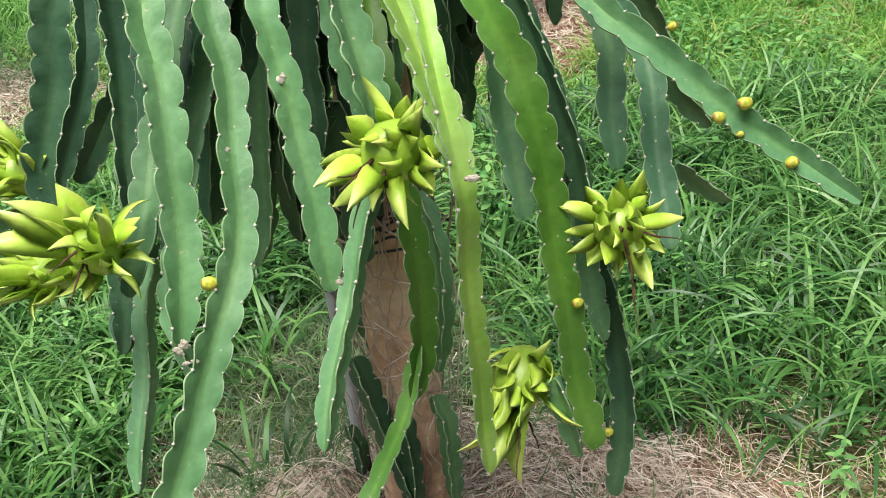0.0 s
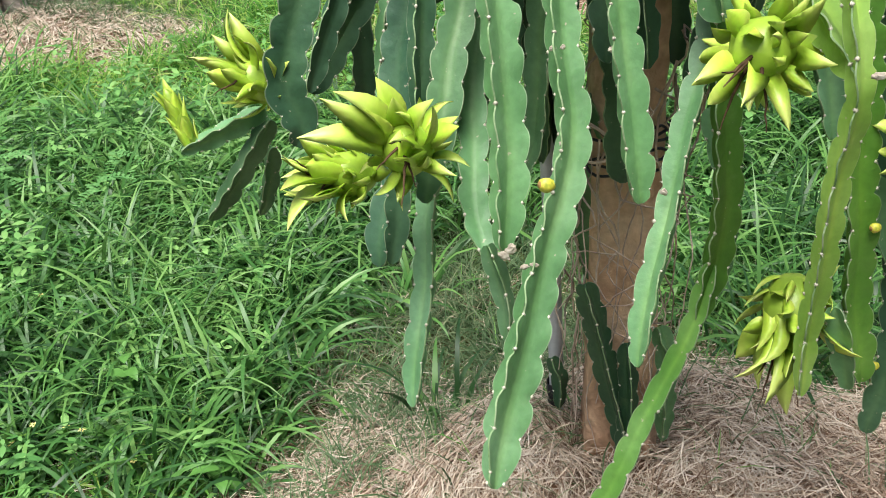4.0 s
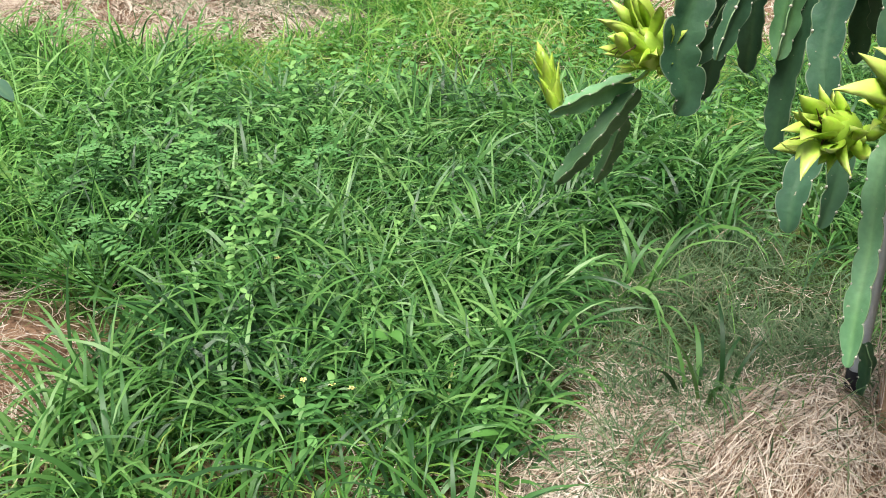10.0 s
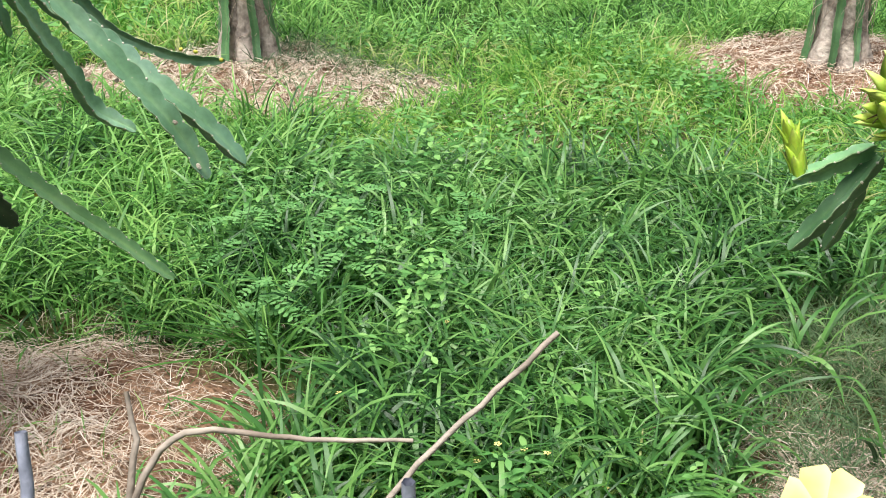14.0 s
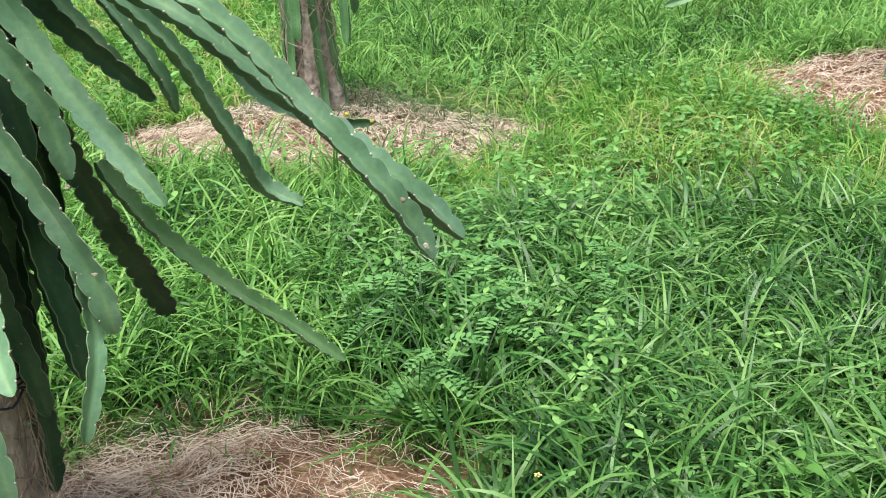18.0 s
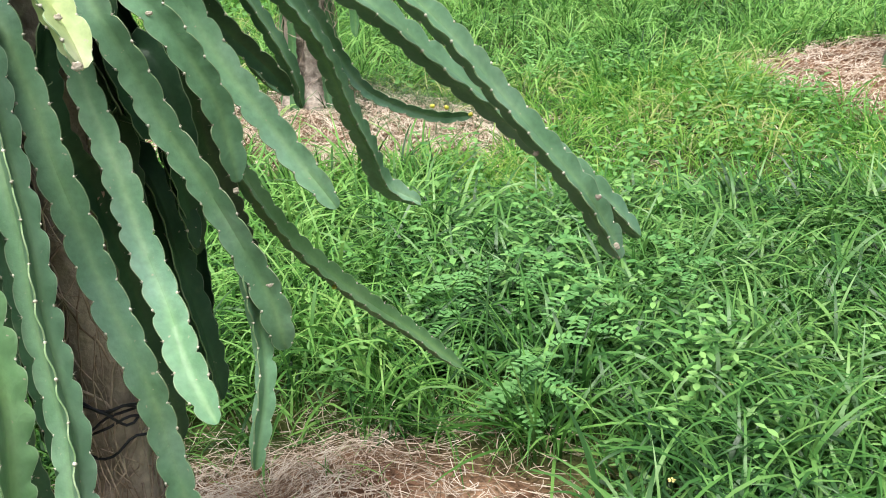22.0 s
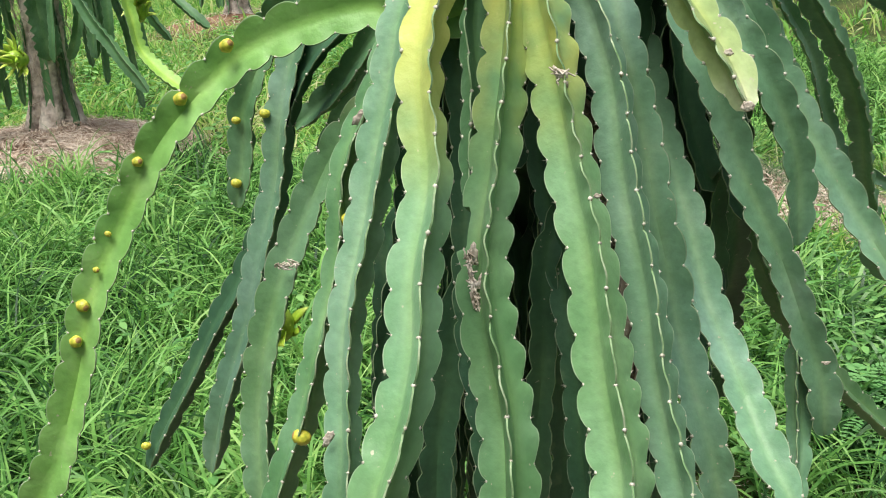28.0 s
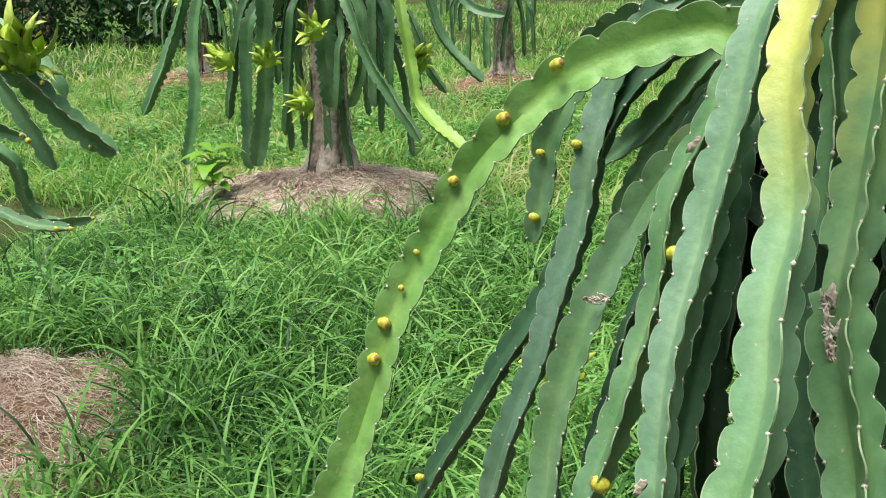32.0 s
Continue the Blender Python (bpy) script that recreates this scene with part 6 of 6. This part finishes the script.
stem(plant_bl, 'mature', 0.133, [(-5.543, 4.450, 1.022), (-5.566, 4.476, 0.733), (-5.547, 4.500, 0.465)], step=0.014, areoles=False)
stem(plant_bl, 'mature', 0.080, [(-5.876, 4.250, 0.863), (-5.912, 4.250, 0.513), (-5.929, 4.250, 0.149)], step=0.014, areoles=False)
stem(plant_bl, 'mature', 0.060, [(-5.340, 4.500, 0.905), (-5.356, 4.500, 0.647), (-5.438, 4.500, 0.469)], step=0.014, areoles=False)
stem(plant_bl, 'mature', 0.051, [(-5.006, 4.500, 0.849), (-4.948, 4.500, 0.684), (-4.855, 4.500, 0.560)], step=0.014, areoles=False)
stem(plant_br, 'mature', 0.039, [(-0.631, 4.300, 0.890), (-0.723, 4.265, 0.709), (-0.750, 4.244, 0.591), (-0.824, 4.224, 0.499), (-0.964, 4.200, 0.459)], step=0.014, areoles=False)

# ---- flower buds ----
bud(plant_a, (-0.162, 0.862, 0.783), 1.00)
bud(plant_a, (0.235, 1.021, 0.630), 0.80)
bud(plant_a, (0.436, 1.050, 0.861), 1.00)
bud(plant_a, (0.407, 1.051, 0.846), 0.90)
bud(plant_a, (0.491, 1.039, 0.787), 0.90)
bud(plant_a, (0.432, 1.048, 0.824), 0.50)
bud(plant_a, (0.272, 1.043, 0.410), 0.80)
bud(plant_a, (0.401, 1.296, 0.886), 0.80)
bud(plant_b, (-2.796, 1.100, 1.033), 1.00)
bud(plant_b, (-2.857, 1.092, 0.974), 1.00)
bud(plant_b, (-2.913, 1.075, 0.903), 0.80)
bud(plant_b, (-2.956, 1.059, 0.818), 0.45)
bud(plant_b, (-2.973, 1.049, 0.775), 0.50)
bud(plant_b, (-2.995, 1.042, 0.730), 1.00)
bud(plant_b, (-3.007, 1.034, 0.685), 1.00)
bud(plant_b, (-2.858, 1.307, 0.912), 0.80)
bud(plant_b, (-2.958, 1.416, 0.877), 0.75)
bud(plant_b, (-2.969, 1.416, 0.780), 0.90)
bud(plant_b, (-2.652, 1.061, 0.849), 1.05)
bud(plant_b, (-2.706, 1.006, 0.603), 1.20)
bud(plant_b, (-3.089, 1.261, 0.401), 0.80)
bud(plant_b, (-1.919, 2.052, 0.645), 0.60)
bud(plant_b, (-1.891, 2.069, 0.636), 0.60)
bud(plant_b, (-1.841, 2.099, 0.610), 0.60)
bud(plant_b, (-2.096, 1.625, 0.448), 0.60)
bud(plant_c, (-4.091, 1.487, 0.942), 0.60)
bud(plant_c, (-4.019, 1.526, 0.809), 0.50)
bud(plant_c, (-3.967, 1.338, 0.853), 0.80)
bud(plant_c, (-3.915, 1.333, 0.690), 0.60)
bud(plant_c, (-3.882, 1.338, 0.692), 0.60)
bud(plant_c, (-3.934, 1.438, 0.685), 0.50)
bud(plant_c, (-3.979, 1.334, 0.863), 0.60)

# ---- scars and dry scabs on the stems ----
scar(plant_b, (-2.479, 0.935, 0.862), 0.007, 2.2)
scar(plant_b, (-2.469, 0.925, 0.840), 0.006, 1.8)
husk(plant_b, (-2.478, 0.928, 0.838), (-0.2, 0.25, 0.9), 0.05, 0.0018, 60, "pale dead tissue below a torn margin")
husk(plant_b, (-2.749, 1.100, 0.775), (1, 0, 0.15), 0.026, 0.0025, 36, "shred of dry brown tissue")
husk(plant_b, (-2.404, 0.985, 1.024), (1, 0, -0.2), 0.014, 0.002, 20, "whitish dry shred")
scar(plant_b, (-2.629, 0.906, 0.666), 0.006, 2.4)
scar(plant_b, (-2.407, 1.016, 1.009), 0.007, 0.8)
scar(plant_b, (-2.419, 1.038, 1.055), 0.004, 0.9)
scar(plant_b, (-2.368, 0.970, 0.914), 0.004, 0.9)
scar(plant_a, (-0.510, 1.313, 0.831), 0.006, 0.8)
scar(plant_a, (-0.200, 0.848, 0.718), 0.007, 1.3)
scar(plant_a, (-0.178, 0.809, 0.722), 0.006, 0.6)
scar(plant_a, (-0.080, 1.007, 0.950), 0.006, 1.6)
scar(plant_a, (-0.145, 0.890, 0.815), 0.004, 0.8)
scar(plant_a, (-0.139, 0.951, 0.895), 0.004, 0.8)
scar(plant_a, (0.121, 0.788, 0.910), 0.010, 0.5)
scar(plant_a, (-0.004, 0.987, 1.012), 0.003, 0.8)
scar(plant_a, (-0.036, 0.915, 0.743), 0.006, 0.7)
scar(plant_a, (-0.085, 0.989, 0.877), 0.004, 1.0)
scar(plant_b, (-2.238, 1.020, 0.989), 0.008, 0.8)
scar(plant_b, (-2.258, 1.046, 1.034), 0.006, 0.7)
scar(plant_b, (-2.235, 1.342, 1.023), 0.005, 0.8, True)
scar(plant_b, (-2.234, 1.271, 0.995), 0.006, 0.6)
scar(plant_b, (-1.761, 1.336, 0.770), 0.006, 0.7, True)
scar(plant_b, (-1.676, 1.345, 0.699), 0.006, 0.9, True)
scar(plant_b, (-1.648, 1.353, 0.620), 0.006, 1.2)
scar(plant_b, (-1.943, 1.716, 0.260), 0.004, 0.8, True)
scar(plant_b, (-2.166, 1.302, 0.750), 0.005, 1.2)
scar(plant_b, (-2.126, 1.249, 0.633), 0.006, 0.5)
scar(plant_b, (-2.640, 1.086, 0.957), 0.008, 1.6, True)
scar(plant_c, (-3.952, 1.538, 0.797), 0.008, 0.5)
scar(plant_a, (-0.188, 0.809, 0.720), 0.006, 0.6)
scar(plant_a, (-0.207, 0.848, 0.711), 0.006, 1.4)
scar(plant_a, (-0.150, 0.955, 0.893), 0.004, 0.9)

WIRE_Y, WIRE_Z, WIRE_X0 = -0.05, 1.059, -1.097 - 27 * 0.077
fence = barbed_wire()


def fence_post(x, y, top, label):
    bm = bmesh.new()
    bmesh.ops.create_cube(bm, size=1)
    for vv in bm.verts:
        vv.co = Vector((vv.co.x * 0.1, vv.co.y * 0.1, (vv.co.z + 0.5) * (top - SOIL_Z + 0.05)))
    bmesh.ops.bevel(bm, geom=bm.edges[:], offset=0.008, segments=3, affect="EDGES")
    bmesh.ops.subdivide_edges(bm, edges=[e for e in bm.edges if e.calc_length() > 0.05], cuts=6, use_grid_fill=True)
    for vv in bm.verts:
        vv.co += Vector((noise.noise(vv.co * 30), noise.noise(vv.co * 30 + Vector((9, 0, 0))), noise.noise(vv.co * 30 + Vector((0, 9, 0))))) * 0.003
    ob = new("fence_post", bm_mesh("fence_post", bm, [M_CONCRETE]))
    ob.location = (x, y, SOIL_Z - 0.05)
    return tagged(ob, label, "fence post", "concrete posts of the wire fence")


fence_post(-0.042, 0.135, 1.037, "weathered whitish concrete fence post beside the wire")
fence_post(-3.2, 0.0, 1.1, "weathered whitish concrete fence post at the wire's end")
fence_post(0.9, 0.0, 1.1, "weathered whitish concrete fence post holding the wire")

vine = thing("dry_vine", -1.17, 0.01, 1.02, "dead pale twining vine tangled in barbed wire", "vine")
vo = np.array(vine.location)
for pts, r in (([(-1.102, 0.03, 1.039), (-1.133, 0.026, 1.040), (-1.157, 0.025, 1.042), (-1.169, 0.022, 1.038), (-1.177, 0.014, 1.024)], [0.0006, 0.0011]),
               ([(-1.18, 0.027, 1.052), (-1.177, 0.022, 1.041), (-1.178, 0.014, 1.024)], [0.0007, 0.0012]),
               ([(-1.205, -0.04, 1.07), (-1.196, 0.008, 1.02), (-1.181, 0.014, 1.025), (-1.172, 0.012, 1.02), (-1.165, 0.005, 1.0), (-1.15, -0.03, 0.9)], [0.0011, 0.0013, 0.0011]),
               ([(-1.15, -0.03, 0.9), (-1.12, -0.05, 1.05), (-1.104, -0.049, 1.069), (-1.09, -0.04, 1.084), (-1.076, -0.032, 1.096), (-1.065, -0.027, 1.106)], [0.0008, 0.0006])):
    v, f = tube_np(np.array(pts) - vo, r, 0.004, 6, 0.0002, np.random.default_rng(3))
    part("twig", mesh_np("twig", v, f, [M_TWIG]), vine)
fl = thing("yellow_flower", -1.013, -0.036, 1.074, "pale yellow five-petalled flower caught on the wire", "flower")
for k in range(7):
    vv = np.array([(0.1, -0.12, 0), (0.1, 0.12, 0), (0.6, 0.45, 0.3), (0.6, -0.45, 0.3), (1.0, 0.3, 0.45), (1.0, -0.3, 0.45)]) * 0.0085
    part("petal", mesh_np("petal", vv, np.array([(0, 1, 2, 3), (3, 2, 4, 5)]), [M_PETAL]), fl, "", Matrix.Rotation(0.5, 4, "X") @ Matrix.Rotation(k * 0.9, 4, "Z"))
v, f = tube_np([(0, 0, 0), (0.004, -0.003, -0.002), (0.006, -0.012, -0.003)], 0.0008, 0.002, 5)
part("stalk", mesh_np("stalk", v, f, [M_TWIG]), fl)
